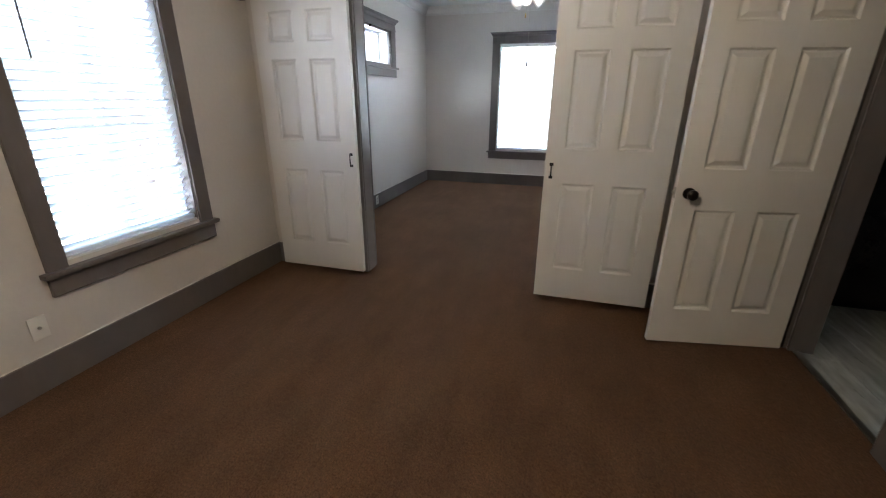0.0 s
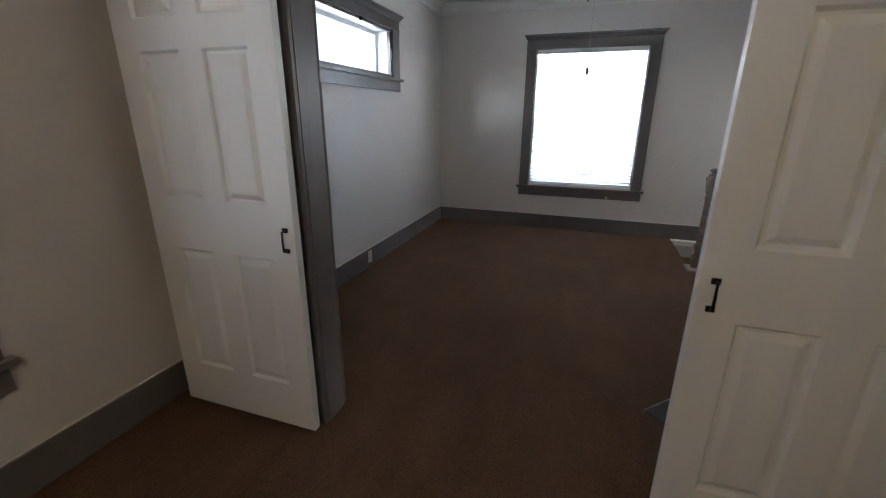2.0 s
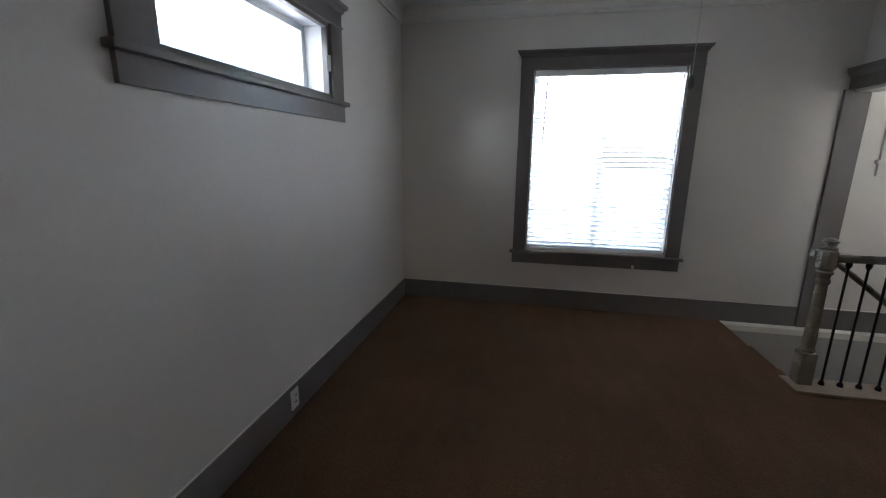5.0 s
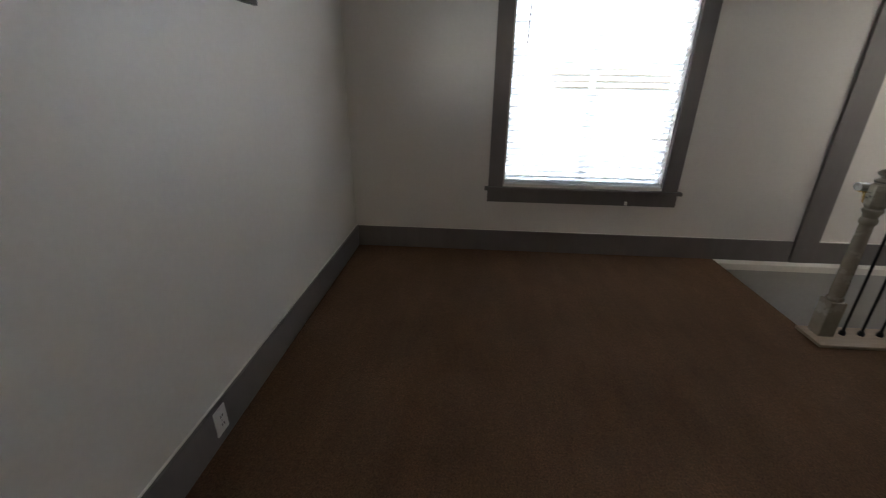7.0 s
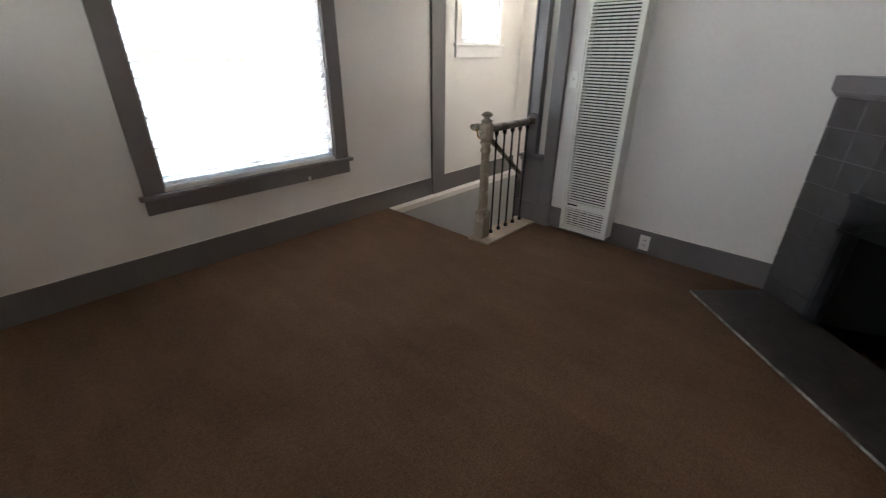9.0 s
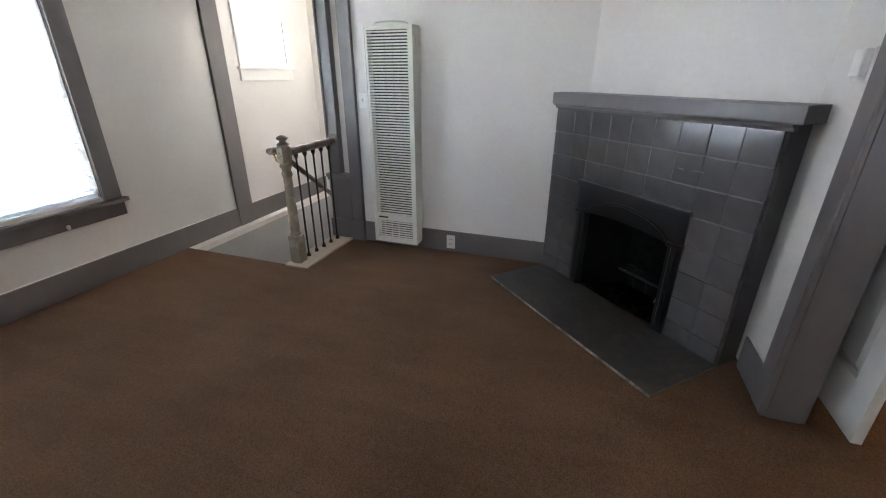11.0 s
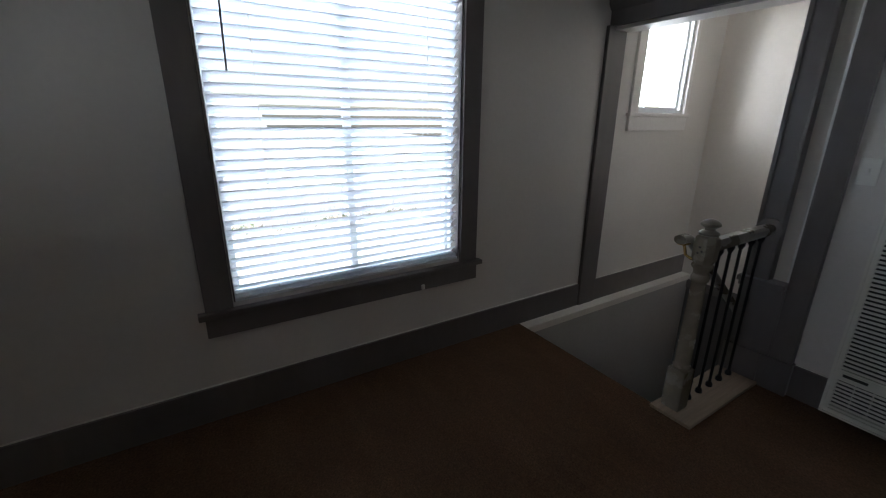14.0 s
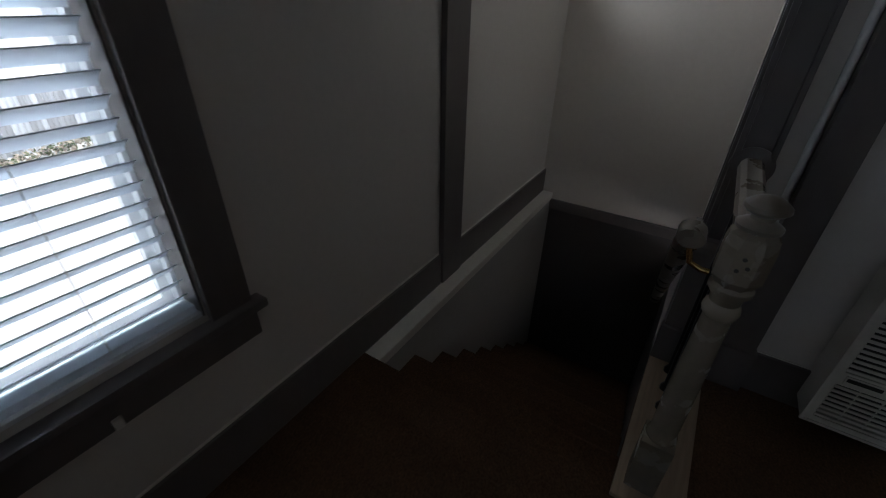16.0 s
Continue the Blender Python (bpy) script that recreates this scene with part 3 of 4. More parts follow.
def pull_handle(parent, x, z, y=0.0, sgn=-1):
    h = part("handle", tube([(x, y + sgn * 0.004, z - 0.042), (x, y + sgn * 0.022, z - 0.040), (x, y + sgn * 0.024, z), (x, y + sgn * 0.022, z + 0.040), (x, y + sgn * 0.004, z + 0.042)], 0.0045, 8), M_BLACK, parent, "black iron pull handle", smooth=True)
    for s in (-1, 1):
        part("handle_plate", boxed(x - 0.012, x + 0.012, min(y, y + sgn * 0.006), max(y, y + sgn * 0.006), z + s * 0.042 - 0.009, z + s * 0.042 + 0.009, 0.002), M_BLACK, h)


D1X, D2X = 0.132, 2.260
d1 = six_panel_door("sliding_door", pose(D1X, 0.756, 0.042), 0.752, 2.03, "white six-panel sliding door, slid open against the wall")
pull_handle(d1, 0.712, 0.905), pull_handle(d1, 0.712, 0.905, 0.036, 1)
d2 = six_panel_door("sliding_door", pose(D2X, 0.728, 0.053), 0.742, 2.03, "white six-panel sliding door, partly slid open")
pull_handle(d2, 0.042, 0.895), pull_handle(d2, 0.042, 0.895, 0.036, 1)
for d, w in ((d1, 0.752), (d2, 0.742)):
    for x in (0.12, w - 0.12):
        part("hanger", boxed(x - 0.02, x + 0.02, -0.004, 0.0, 1.99, 2.12, 0.001), M_BLACK, d, "black iron hanger strap")
        part("roller", lathe([(0.03, 0.0), (0.035, 0.004), (0.03, 0.008), (0.035, 0.012), (0.03, 0.016)], 18, "y"), M_BLACK, d, "black roller wheel", at=pose(x, 0.0, 2.135))
track = thing("door_track", pose(0, P0, 2.12), "black iron rail for the sliding doors", "door track")
part("rail", boxed(0.06, 3.05, -0.128, -0.120, -0.02, 0.02, 0.001), M_BLACK, track)
for i in range(6):
    part("spacer", lathe([(0.011, -0.12), (0.011, 0.0)], 12, "y"), M_BLACK, track, at=pose(0.2 + i * 0.53, 0, 0))
part("stop", boxed(0.035, 0.075, -0.14, -0.095, -0.085, 0.02, 0.003), M_BLACK, track, "black end stop")

# hinged kitchen door, standing open
ang = math.degrees(math.atan2(0.132, 0.739))
d3 = six_panel_door("hinged_door", pose(2.969, 0.368, 0.015, 0, 0, ang), 0.75, 2.03, "white six-panel hinged door, standing wide open")
kn = part("knob_rose", lathe([(0.031, 0.0), (0.031, -0.006), (0.014, -0.008), (0.012, -0.03)], 20, "y"), M_BRONZE, d3, "dark bronze knob", smooth=True, at=pose(0.065, 0, 0.905))
part("knob", lathe([(0.012, -0.028), (0.022, -0.033), (0.028, -0.045), (0.027, -0.056), (0.018, -0.065), (0.003, -0.068)], 20, "y"), M_BRONZE, kn, smooth=True)
part("strike_plate", boxed(-0.002, 0.0, 0.006, 0.030, 0.875, 0.935), M_CHAIN, d3, "steel latch plate")
part("latch_bolt", boxed(-0.012, -0.002, 0.012, 0.024, 0.893, 0.917, 0.003), M_CHAIN, d3)
for z in (0.22, 1.0, 1.78):
    part("hinge", lathe([(0.007, -0.045), (0.007, 0.045)], 10), M_BRONZE, d3, at=pose(0.757, 0.03, z))

kf = tagged(new("door_frame_kitchen"), "grey painted kitchen door casing", "door frame", kind="structure")
east1 = lambda u, d, z: (X1 - d, u, z)
part("jamb", boxed(X1 - 0.002, X1 + 0.122, 0.51, 0.529, 0, 2.06), M_TRIM, kf)
part("jamb", boxed(X1 - 0.002, X1 + 0.122, -0.269, -0.25, 0, 2.06), M_TRIM, kf)
part("casing", flat_board(east1, 0.535, 0.65, 0, 2.05, 0, 0.022), M_TRIM, kf)
part("casing", flat_board(east1, -0.39, -0.275, 0, 2.05, 0, 0.022), M_TRIM, kf)
head_casing(east1, -0.39, 0.65, 2.05, 2.22, kf, M_TRIM)
structure("threshold", boxed(X1 + 0.02, X1 + 0.055, -0.25, 0.51, -0.002, 0.006, 0.002), M_CHAIN, "thin metal carpet strip in the doorway", "trim")

# kitchen beyond
kfl = structure("floor_kitchen", boxed(X1 + 0.03, 5.9, -2.0, 2.4, -0.20, -0.008), M_GROUT, "pale grey marbled vinyl plank floor", "floor")
structure("wall_kitchen_east", boxed(5.9, 6.0, -2.0, 2.4, 0, CEIL + 0.1), M_WALL, "plain cream kitchen wall")
structure("wall_kitchen_south", boxed(X1 + 0.12, 6.0, -2.1, -2.0, 0, CEIL + 0.1), M_WALL, "plain cream kitchen wall")
structure("wall_kitchen_north", boxed(X1 + 0.12, 6.0, 2.4, 2.5, 0, CEIL + 0.1), M_WALL, "plain cream kitchen wall")
structure("ceiling_kitchen", boxed(X1 + 0.12, 6.0, -2.0, 2.4, CEIL, CEIL + 0.1), M_CEIL, "plain kitchen ceiling", "ceiling")
fr = thing("refrigerator", pose(4.16, 1.26, -0.008), "black refrigerator standing on the kitchen floor", "refrigerator")
part("body", boxed(0, 0.76, 0.06, 0.74, 0.03, 1.70, 0.01), M_APPL, fr)
for z0, z1 in ((0.10, 1.16), (1.175, 1.70)):
    dd = part("door", boxed(0, 0.76, 0, 0.055, z0, z1, 0.012), M_APPL, fr)
    part("handle", boxed(0.03, 0.055, -0.045, 0.0, z0 + 0.1, z0 + 0.4, 0.008), M_APPL, dd)
part("kick_plate", boxed(0.02, 0.74, 0.02, 0.06, 0.0, 0.095), M_APPL, fr)

# ---- stair opening: post, pedestal, header ----
so = tagged(new("stair_opening_frame"), "grey painted wooden frame of the stair opening", "door frame", kind="structure")
XP = 3.625
part("wall_post", boxed(3.588, 3.765, YB - 0.028, YB, 0.0, 1.965, 0.004), M_TRIM, so, "flat grey post on the wall")
part("edge_board", boxed(XP + 0.02, XR + 0.12, 3.65, 3.752, 0.0, 1.965, 0.004), M_TRIM, so)
part("pedestal", boxed(XP + 0.015, XR + 0.12, 3.752, 3.955, -0.24, 0.555, 0.004), M_TRIM, so)
part("pedestal_cap", boxed(XP - 0.005, XR + 0.14, 3.755, 3.975, 0.555, 0.585, 0.008), M_TRIM, so)
part("pedestal_moulding", boxed(XP + 0.003, XR + 0.13, 3.765, 3.965, 0.53, 0.555, 0.006), M_TRIM, so)
part("plinth", boxed(XP + 0.003, XR, 3.64, 3.78, 0.0, 0.185, 0.006), M_TRIM, so)
part("plinth", boxed(XP - 0.003, XR, 3.78, 3.965, 0.0, 0.185, 0.006), M_TRIM, so)
part("column", boxed(XP + 0.03, XR + 0.11, 3.838, 3.945, 0.585, 1.965, 0.006), M_TRIM, so)
for y in (3.842, 3.935):
    part("column_moulding", boxed(XP + 0.018, XP + 0.032, y - 0.006, y + 0.012, 0.60, 1.95, 0.005), M_TRIM, so)
for x in (XP + 0.045, XR + 0.085):
    part("column_moulding", boxed(x - 0.008, x + 0.010, 3.944, 3.957, 0.60, 1.95, 0.005), M_TRIM, so)
part("niche_back", boxed(XR + 0.028, XR + 0.105, 3.752, 3.838, 0.585, 1.965), M_WALL_STAIR, so, "pale painted strip behind the column")
part("niche_bead", tube([(XR + 0.020, 3.765, 0.59), (XR + 0.020, 3.765, 1.96)], 0.012, 14), M_CROWN, so, smooth=True)
hb = bmesh.new()
prof = [(XR, 0.0), (XP - 0.005, 0.0), (XP - 0.005, 0.085), (XP - 0.02, 0.10), (XP - 0.035, 0.12), (XP - 0.04, 0.155), (XR, 0.155)]
part("header", prism(hb, prof, lambda p, e: (p[0], 3.63 if e == 0 else YB, 1.965 + p[1])), M_TRIM, so)
part("head_jamb", boxed(XR - 0.03, XR + 0.124, 3.65, YB - 0.028, 1.942, 1.964), M_CREAMTRIM, so)

# ---- stair railing ----
bal = thing("stair_railing", pose(0, 0, 0), "taupe wooden rail with newel post and black iron balusters", "railing")
part("base_plate", boxed(2.955, XP + 0.01, 3.765, 3.965, 0.0, 0.018, 0.004), M_PLATE, bal, "bare pine base plate")
NX, NY = 3.045, 3.895
part("newel_block", boxed(NX - 0.043, NX + 0.043, NY - 0.043, NY + 0.043, 0.018, 0.235, 0.006), M_NEWEL, bal)
part("newel_shaft", lathe([(0.034, 0.235), (0.040, 0.243), (0.040, 0.252), (0.034, 0.262), (0.035, 0.30), (0.0335, 0.50), (0.030, 0.685), (0.036, 0.692), (0.039, 0.705), (0.036, 0.718), (0.031, 0.726), (0.034, 0.745), (0.044, 0.758), (0.044, 0.768), (0.036, 0.776)], 28), M_NEWEL, bal, smooth=True, at=pose(NX, NY, 0))
head = lathe([(0.036, 0.772), (0.050, 0.795), (0.056, 0.815), (0.056, 0.872), (0.047, 0.895), (0.034, 0.906)], 8)
for v in head.verts:
    v.co = Matrix.Rotation(radians(22.5), 3, "Z") @ v.co
    for k in (0, 1):
        v.co[k] = max(-0.046, min(0.046, v.co[k]))
part("newel_head", head, M_NEWEL, bal, "chamfered newel head with chipped paint", at=pose(NX, NY, 0))
for z, u in ((0.838, -0.006), (0.856, 0.004), (0.828, 0.010)):
    part("nail_hole", lathe([(0.0045, -0.0475), (0.0045, -0.045)], 10, "x"), M_SLOT, bal, "small dark filled nail hole", at=pose(NX, NY + u, z))
part("finial", lathe([(0.030, 0.904), (0.041, 0.909), (0.042, 0.917), (0.032, 0.924), (0.022, 0.930), (0.022, 0.938), (0.034, 0.945), (0.041, 0.952), (0.040, 0.960), (0.030, 0.969), (0.014, 0.977), (0.003, 0.979)], 28), M_RAIL, bal, smooth=True, at=pose(NX, NY, 0))
hr = [(-0.030, 0.0), (0.030, 0.0), (0.034, 0.012), (0.030, 0.034), (0.018, 0.046), (-0.018, 0.046), (-0.030, 0.034), (-0.034, 0.012)]
part("handrail", prism(bmesh.new(), hr, lambda p, e: (NX + 0.04 if e == 0 else XP + 0.028, NY - 0.005 + p[0], 0.835 + p[1])), M_RAIL, bal)
part("rosette", lathe([(0.062, 0.0), (0.062, -0.008), (0.05, -0.014), (0.004, -0.015)], 24, "x"), M_TRIM, bal, "grey round wall rosette", smooth=True, at=pose(XP + 0.03, NY - 0.005, 0.852))
for i in range(5):
    bx = 3.158 + 0.1035 * i
    b = part("baluster", lathe([(0.0075, 0.018), (0.0075, 0.84)], 10), M_BLACK, bal, "thin black iron baluster", smooth=True, at=pose(bx, NY - 0.008, 0))
    part("shoe", lathe([(0.017, 0.018), (0.017, 0.032), (0.010, 0.046)], 12), M_BLACK, b)
    part("shoe", lathe([(0.010, 0.795), (0.017, 0.812), (0.017, 0.837)], 12), M_BLACK, b)

grab = thing("stair_handrail", pose(3.03, 4.000, 0.862), "taupe wooden handrail sloping down the stairs", "handrail")
slope = math.tan(radians(38))
oval = [(0.029 * math.cos(k * math.pi / 6), 0.022 * math.sin(k * math.pi / 6)) for k in range(12)]
gb = bmesh.new()
rings = [[gb.verts.new((x, p[0], p[1] + z)) for p in oval] for x, z in ((-0.012, 0.0), (0.045, 0.0), (0.075, -0.012), (1.9, -0.012 - 1.825 * slope))]
for ra, rb in zip(rings, rings[1:]):
    for k in range(12):
        gb.faces.new((ra[k], ra[(k + 1) % 12], rb[(k + 1) % 12], rb[k]))
gb.faces.new(rings[0]), gb.faces.new(rings[-1])
part("rail", gb, M_RAIL, grab, smooth=True)
part("bracket", tube([(0.03, 0.0, -0.024), (0.03, -0.016, -0.075), (0.03, -0.04, -0.085), (0.03, -0.058, -0.086)], 0.007), M_BRASS, grab, "curved brass bracket", smooth=True)
part("bracket_plate", boxed(0.0, 0.055, -0.018, 0.018, -0.027, -0.020), M_BRASS, grab)

# ---- wall heater ----
HX, HY0, HY1, HZ0, HZ1 = 3.54, 3.105, 3.478, 0.068, 1.682
he = thing("wall_heater", pose(XR, HY0, HZ0), "tall almond metal wall furnace with louvred front", "heater")
W, H, D = HY1 - HY0, HZ1 - HZ0, XR - HX
part("cabinet", slab(lambda u, z, d: (-D + d, u, z), 0, W, 0, H, 0.02, [(0.036, W - 0.026, 0.030, 0.186), (0.036, W - 0.026, 0.238, H - 0.028)]), M_HEATER, he)
sides = bmesh.new()
box(sides, -D + 0.02, 0, 0, 0.012, 0, H), box(sides, -D + 0.02, 0, W - 0.012, W, 0, H), box(sides, -D + 0.02, 0, 0.012, W - 0.012, 0, 0.012), box(sides, -D + 0.02, 0, 0.012, W - 0.012, H - 0.012, H)
part("casing", sides, M_HEATER, he)
part("back", boxed(-0.05, -0.04, 0.012, W - 0.012, 0.012, H - 0.012), M_HEATDARK, he)
part("top_vent", lathe([(0.11, 0.0), (0.11, 0.014), (0.09, 0.026), (0.05, 0.03)], 20), M_HEATER, he, at=pose(-0.075, W / 2, H) @ Matrix.Diagonal((0.6, 1.2, 1, 1)))
part("side_bracket", boxed(-0.09, -0.03, -0.012, 0.0, H - 0.16, H - 0.06, 0.003), M_HEATER, he)
part("badge", boxed(-D - 0.006, -D - 0.003, W - 0.125, W - 0.040, 0.209, 0.222, 0.001), M_HEATDARK, he, "small dark nameplate")


def louvre():
    """One pressed slat: a rounded upright lip with a short tapered web behind."""
    o = [(-0.003, 0.001), (-0.002, 0.0), (0.0, 0.0), (0.007, 0.0045), (0.007, 0.006), (0.0, 0.011), (-0.002, 0.011), (-0.003, 0.010)]
    return prism(bmesh.new(), o, lambda p, e: (-D + p[0], 0.034 if e == 0 else W - 0.024, p[1]))


lm = mesh_of("louvre", louvre(), M_HEATER)


def add_louvres(z0, z1, count):
    for i in range(count):
        ob = new("louvre", lm)
        ob.parent = he
        ob.location = (0, 0, z0 + i * (z1 - z0) / (count - 1))


add_louvres(0.245, H - 0.046, 66)
add_louvres(0.036, 0.172, 8)
for k in range(1, 5):
    y = 0.036 + k * (W - 0.062) / 5
    part("mullion", boxed(-D + 0.006, -D + 0.011, y - 0.0018, y + 0.0018, 0.032, 0.184), M_HEATER, he)
    part("mullion", boxed(-D + 0.012, -D + 0.020, y - 0.002, y + 0.002, 0.240, H - 0.03), M_HEATDARK, he)
for y0, y1 in ((-0.004, 0.008), (W - 0.008, W + 0.004)):
    part("front_rim", boxed(-D - 0.005, -D + 0.004, y0, y1, 0.0, H, 0.003), M_HEATER, he)
part("band_plate", boxed(-D - 0.004, -D, 0.05, W - 0.035, 0.196, 0.229, 0.0015), M_HEATER, he)
part("top_lip", boxed(-D - 0.005, -D + 0.004, 0.008, W - 0.008, H - 0.012, H, 0.003), M_HEATER, he)
part("bottom_lip", boxed(-D - 0.005, -D + 0.004, 0.008, W - 0.008, 0.0, 0.010, 0.003), M_HEATER, he)

# ---- corner fireplace ----
FA, FB = Vector((2.68, 1.118)), Vector((3.66, 2.10))
along = (FB - FA).normalized()
fang = math.degrees(math.atan2(along.y, along.x))
FL = (FB - FA).length
F = pose(FA.x, FA.y, 0, 0, 0, fang)  # local x along the face, local -y into the chimney, +y to the room


def local_prism(m, outline, z0, z1):
    bm = bmesh.new()
    prism(bm, outline, lambda p, e: m @ Vector((p[0], p[1], z0 if e == 0 else z1)))
    return bm


# chimney breast above the mantel
cb = bmesh.new()
ca, cc = (2.83, P1), (XR, 1.905)
prism(cb, [ca, cc, (XR, P1)], lambda p, e: (p[0], p[1], 1.20 if e == 0 else CEIL))
structure("wall_chimney", cb, M_WALL, "cream plastered chimney breast across the corner")

fp = thing("fireplace", F, "grey painted tiled corner fireplace with black iron surround", "fireplace")
FX0, FX1, FZ = 0.315, 1.075, 0.735
core = bmesh.new()
box(core, 0, FX0 + 0.02, -0.06, -0.012, 0, 1.19), box(core, FX1 - 0.02, FL, -0.06, -0.012, 0, 1.19), box(core, FX0 + 0.02, FX1 - 0.02, -0.06, -0.012, FZ - 0.02, 1.19)
part("backing", core, M_GROUT, fp)
# side return, darker than the tiles and grout beside it
part("side_return", boxed(0.0, 0.02, -0.16, -0.012, 0, 1.19), M_DARKTRIM, fp, "dark edge board")
PITCH, TOP, JOINT = 0.150, 1.16, 1.363
tile_meshes = {}
for i in range(11):
    for j in range(8):
        x1, z1 = JOINT - (i - 1) * PITCH, TOP - j * PITCH
        x0, z0, x1 = max(0.0, x1 - PITCH), max(0.0, z1 - PITCH), min(FL, x1)
        if x1 - x0 < 0.015:
            continue
        xa, xb, zb = x0, x1, z0
        if z0 < FZ - 0.01 and x1 > FX0 + 0.005 and x0 < FX1 - 0.005:
            if x0 < FX0 - 0.02:
                xb = FX0 + 0.004
            elif x1 > FX1 + 0.02:
                xa = FX1 - 0.004
            else:
                if z1 < FZ + 0.005:
                    continue
                zb = max(z0, FZ - 0.002)
        w, h = round(xb - xa - 0.002, 4), round(z1 - zb - 0.006, 4)
        if w < 0.01 or h < 0.01:
            continue
        if (w, h) not in tile_meshes:
            tile_meshes[(w, h)] = mesh_of("tile", boxed(0, w, -0.012, 0, 0, h, 0.0035), M_TILE)
        ob = new("tile", tile_meshes[(w, h)])
        ob.parent = fp
        ob.location = (xa + 0.001, random.uniform(-0.0008, 0.0008), zb + 0.003)
        ob.rotation_euler = (random.uniform(-0.012, 0.012), 0, random.uniform(-0.0015, 0.0015))
part("mantel_shelf", boxed(-0.062, FL - 0.005, -0.12, 0.055, 1.19, 1.262, 0.006), M_MANTEL, fp)
part("mantel_moulding", prism(bmesh.new(), [(-0.01, 1.16), (0.012, 1.16), (0.018, 1.172), (0.034, 1.182), (0.038, 1.19), (-0.01, 1.19)], lambda p, e: (-0.02 if e == 0 else FL, p[0], p[1])), M_MANTEL, fp)

for u in (FX0, FX1 - 0.075):
    part("iron_jamb", boxed(u, u + 0.075, -0.03, 0.012, 0.0, FZ - 0.05, 0.006), M_BLACK, fp, "black cast iron frame side")
arch = bmesh.new()
top, n = FZ - 0.02, 14
ua, ub = FX0, FX1
ring = []
for i in range(n + 1):
    s = i / n
    u = ua + 0.075 + s * (ub - ua - 0.15)
    ring.append((u, FZ - 0.195 + 0.018 * math.sin(math.pi * s)))
outline = [(ua, FZ - 0.20), (ua + 0.075, FZ - 0.20)] + ring[1:-1] + [(ub - 0.075, FZ - 0.20), (ub, FZ - 0.20), (ub, top), (ua, top)]
prism(arch, outline, lambda p, e: (p[0], 0.0 if e == 0 else 0.016, p[1]))
part("iron_hood", arch, M_BLACK, fp, "arched cast iron hood plate")
hoodrim = [(u, 0.018, FZ - 0.185 + 0.105 * math.sin(math.pi * i / n) ** 0.6) for i, (u, z) in enumerate(ring)]
part("hood_bead", tube(hoodrim, 0.009, 8), M_BLACK, fp, smooth=True)
part("iron_cornice", boxed(FX0 - 0.012, FX1 + 0.012, -0.01, 0.032, FZ - 0.03, FZ + 0.004, 0.007), M_BLACK, fp)
part("iron_cornice_bead", boxed(FX0 - 0.004, FX1 + 0.004, -0.01, 0.022, FZ - 0.05, FZ - 0.03, 0.005), M_BLACK, fp)
for u in (FX0 + 0.037, FX1 - 0.037):
    part("capital", boxed(u - 0.046, u + 0.046, -0.01, 0.026, FZ - 0.21, FZ - 0.185, 0.006), M_BLACK, fp)
    part("pilaster_bead", tube([(u, 0.014, 0.05), (u, 0.014, FZ - 0.21)], 0.014, 8), M_BLACK, fp, smooth=True)
fbx = bmesh.new()
back = [(FX0 + 0.06, -0.012), (FX1 - 0.06, -0.012), (FX1 - 0.20, -0.34), (FX0 + 0.20, -0.34)]
lo = [fbx.verts.new((u, y, 0.0)) for u, y in back]
hi = [fbx.verts.new((u, y, FZ - 0.03)) for u, y in back]
for i in (1, 2, 3):
    fbx.faces.new((lo[i], lo[(i + 1) % 4], hi[(i + 1) % 4], hi[i]))
fbx.faces.new(lo), fbx.faces.new(hi)
part("firebox", fbx, M_SOOT, fp, "sooty black firebox")
bk = mesh_of("fire_brick", boxed(0, 0.185, 0, 0.012, 0, 0.062, 0.003), M_SOOT)
for r in range(9):
    for c in range(3):
        ob = new("fire_brick", bk)
        ob.parent = fp
        ob.location = (FX0 + 0.205 + c * 0.19 - (0.09 if r % 2 else 0.0) * (c > 0), -0.338, 0.02 + r * 0.068)
part("grate_bar", tube([(FX0 + 0.13, -0.06, 0.13), (FX0 + 0.21, -0.25, 0.13)], 0.005), M_CHAIN, fp, "thin bare metal bar")
for i in range(7):
    u = FX0 + 0.24 + i * 0.05
    part("grate_bar", tube([(u, -0.27, 0.03), (u, -0.25, 0.16), (u + 0.012, -0.22, 0.175)], 0.006), M_SOOT, fp)
part("grate_bar", tube([(FX0 + 0.21, -0.25, 0.13), (FX1 - 0.2, -0.25, 0.13)], 0.007), M_BLACK, fp)
for k in range(16):
    u, y, a = random.uniform(FX0 + 0.12, FX1 - 0.14), random.uniform(-0.20, -0.02), random.uniform(0.008, 0.026)
    part("rubble", boxed(-a, a, -a * 0.7, a * 0.7, 0.0, a * 0.8, a * 0.3), M_SOOT, fp, "charred lump", at=pose(u, y, 0.0, 0, 0, random.uniform(0, 180)))
part("crack", boxed(0.30, 0.352, -0.002, 0.0055, 0.926, 0.934), M_SLOT, fp, "short dark chip in the tile")
part("crack", boxed(0.405, 0.432, -0.002, 0.0055, 0.924, 0.932), M_SLOT, fp, "short dark chip in the tile")

he2 = thing("hearth", F, "dark grey slate hearth slab with a worn pale edge", "hearth")
stone = boxed(0.0, 1.365, -0.012, 0.48, -0.01, 0.012, 0.004)
part("stone", stone, M_HEARTH, he2)
part("front_edge", boxed(-0.002, 1.367, 0.48, 0.488, 0.0, 0.0125, 0.003), M_HEARTHEDGE, he2, "worn pale chipped front edge")

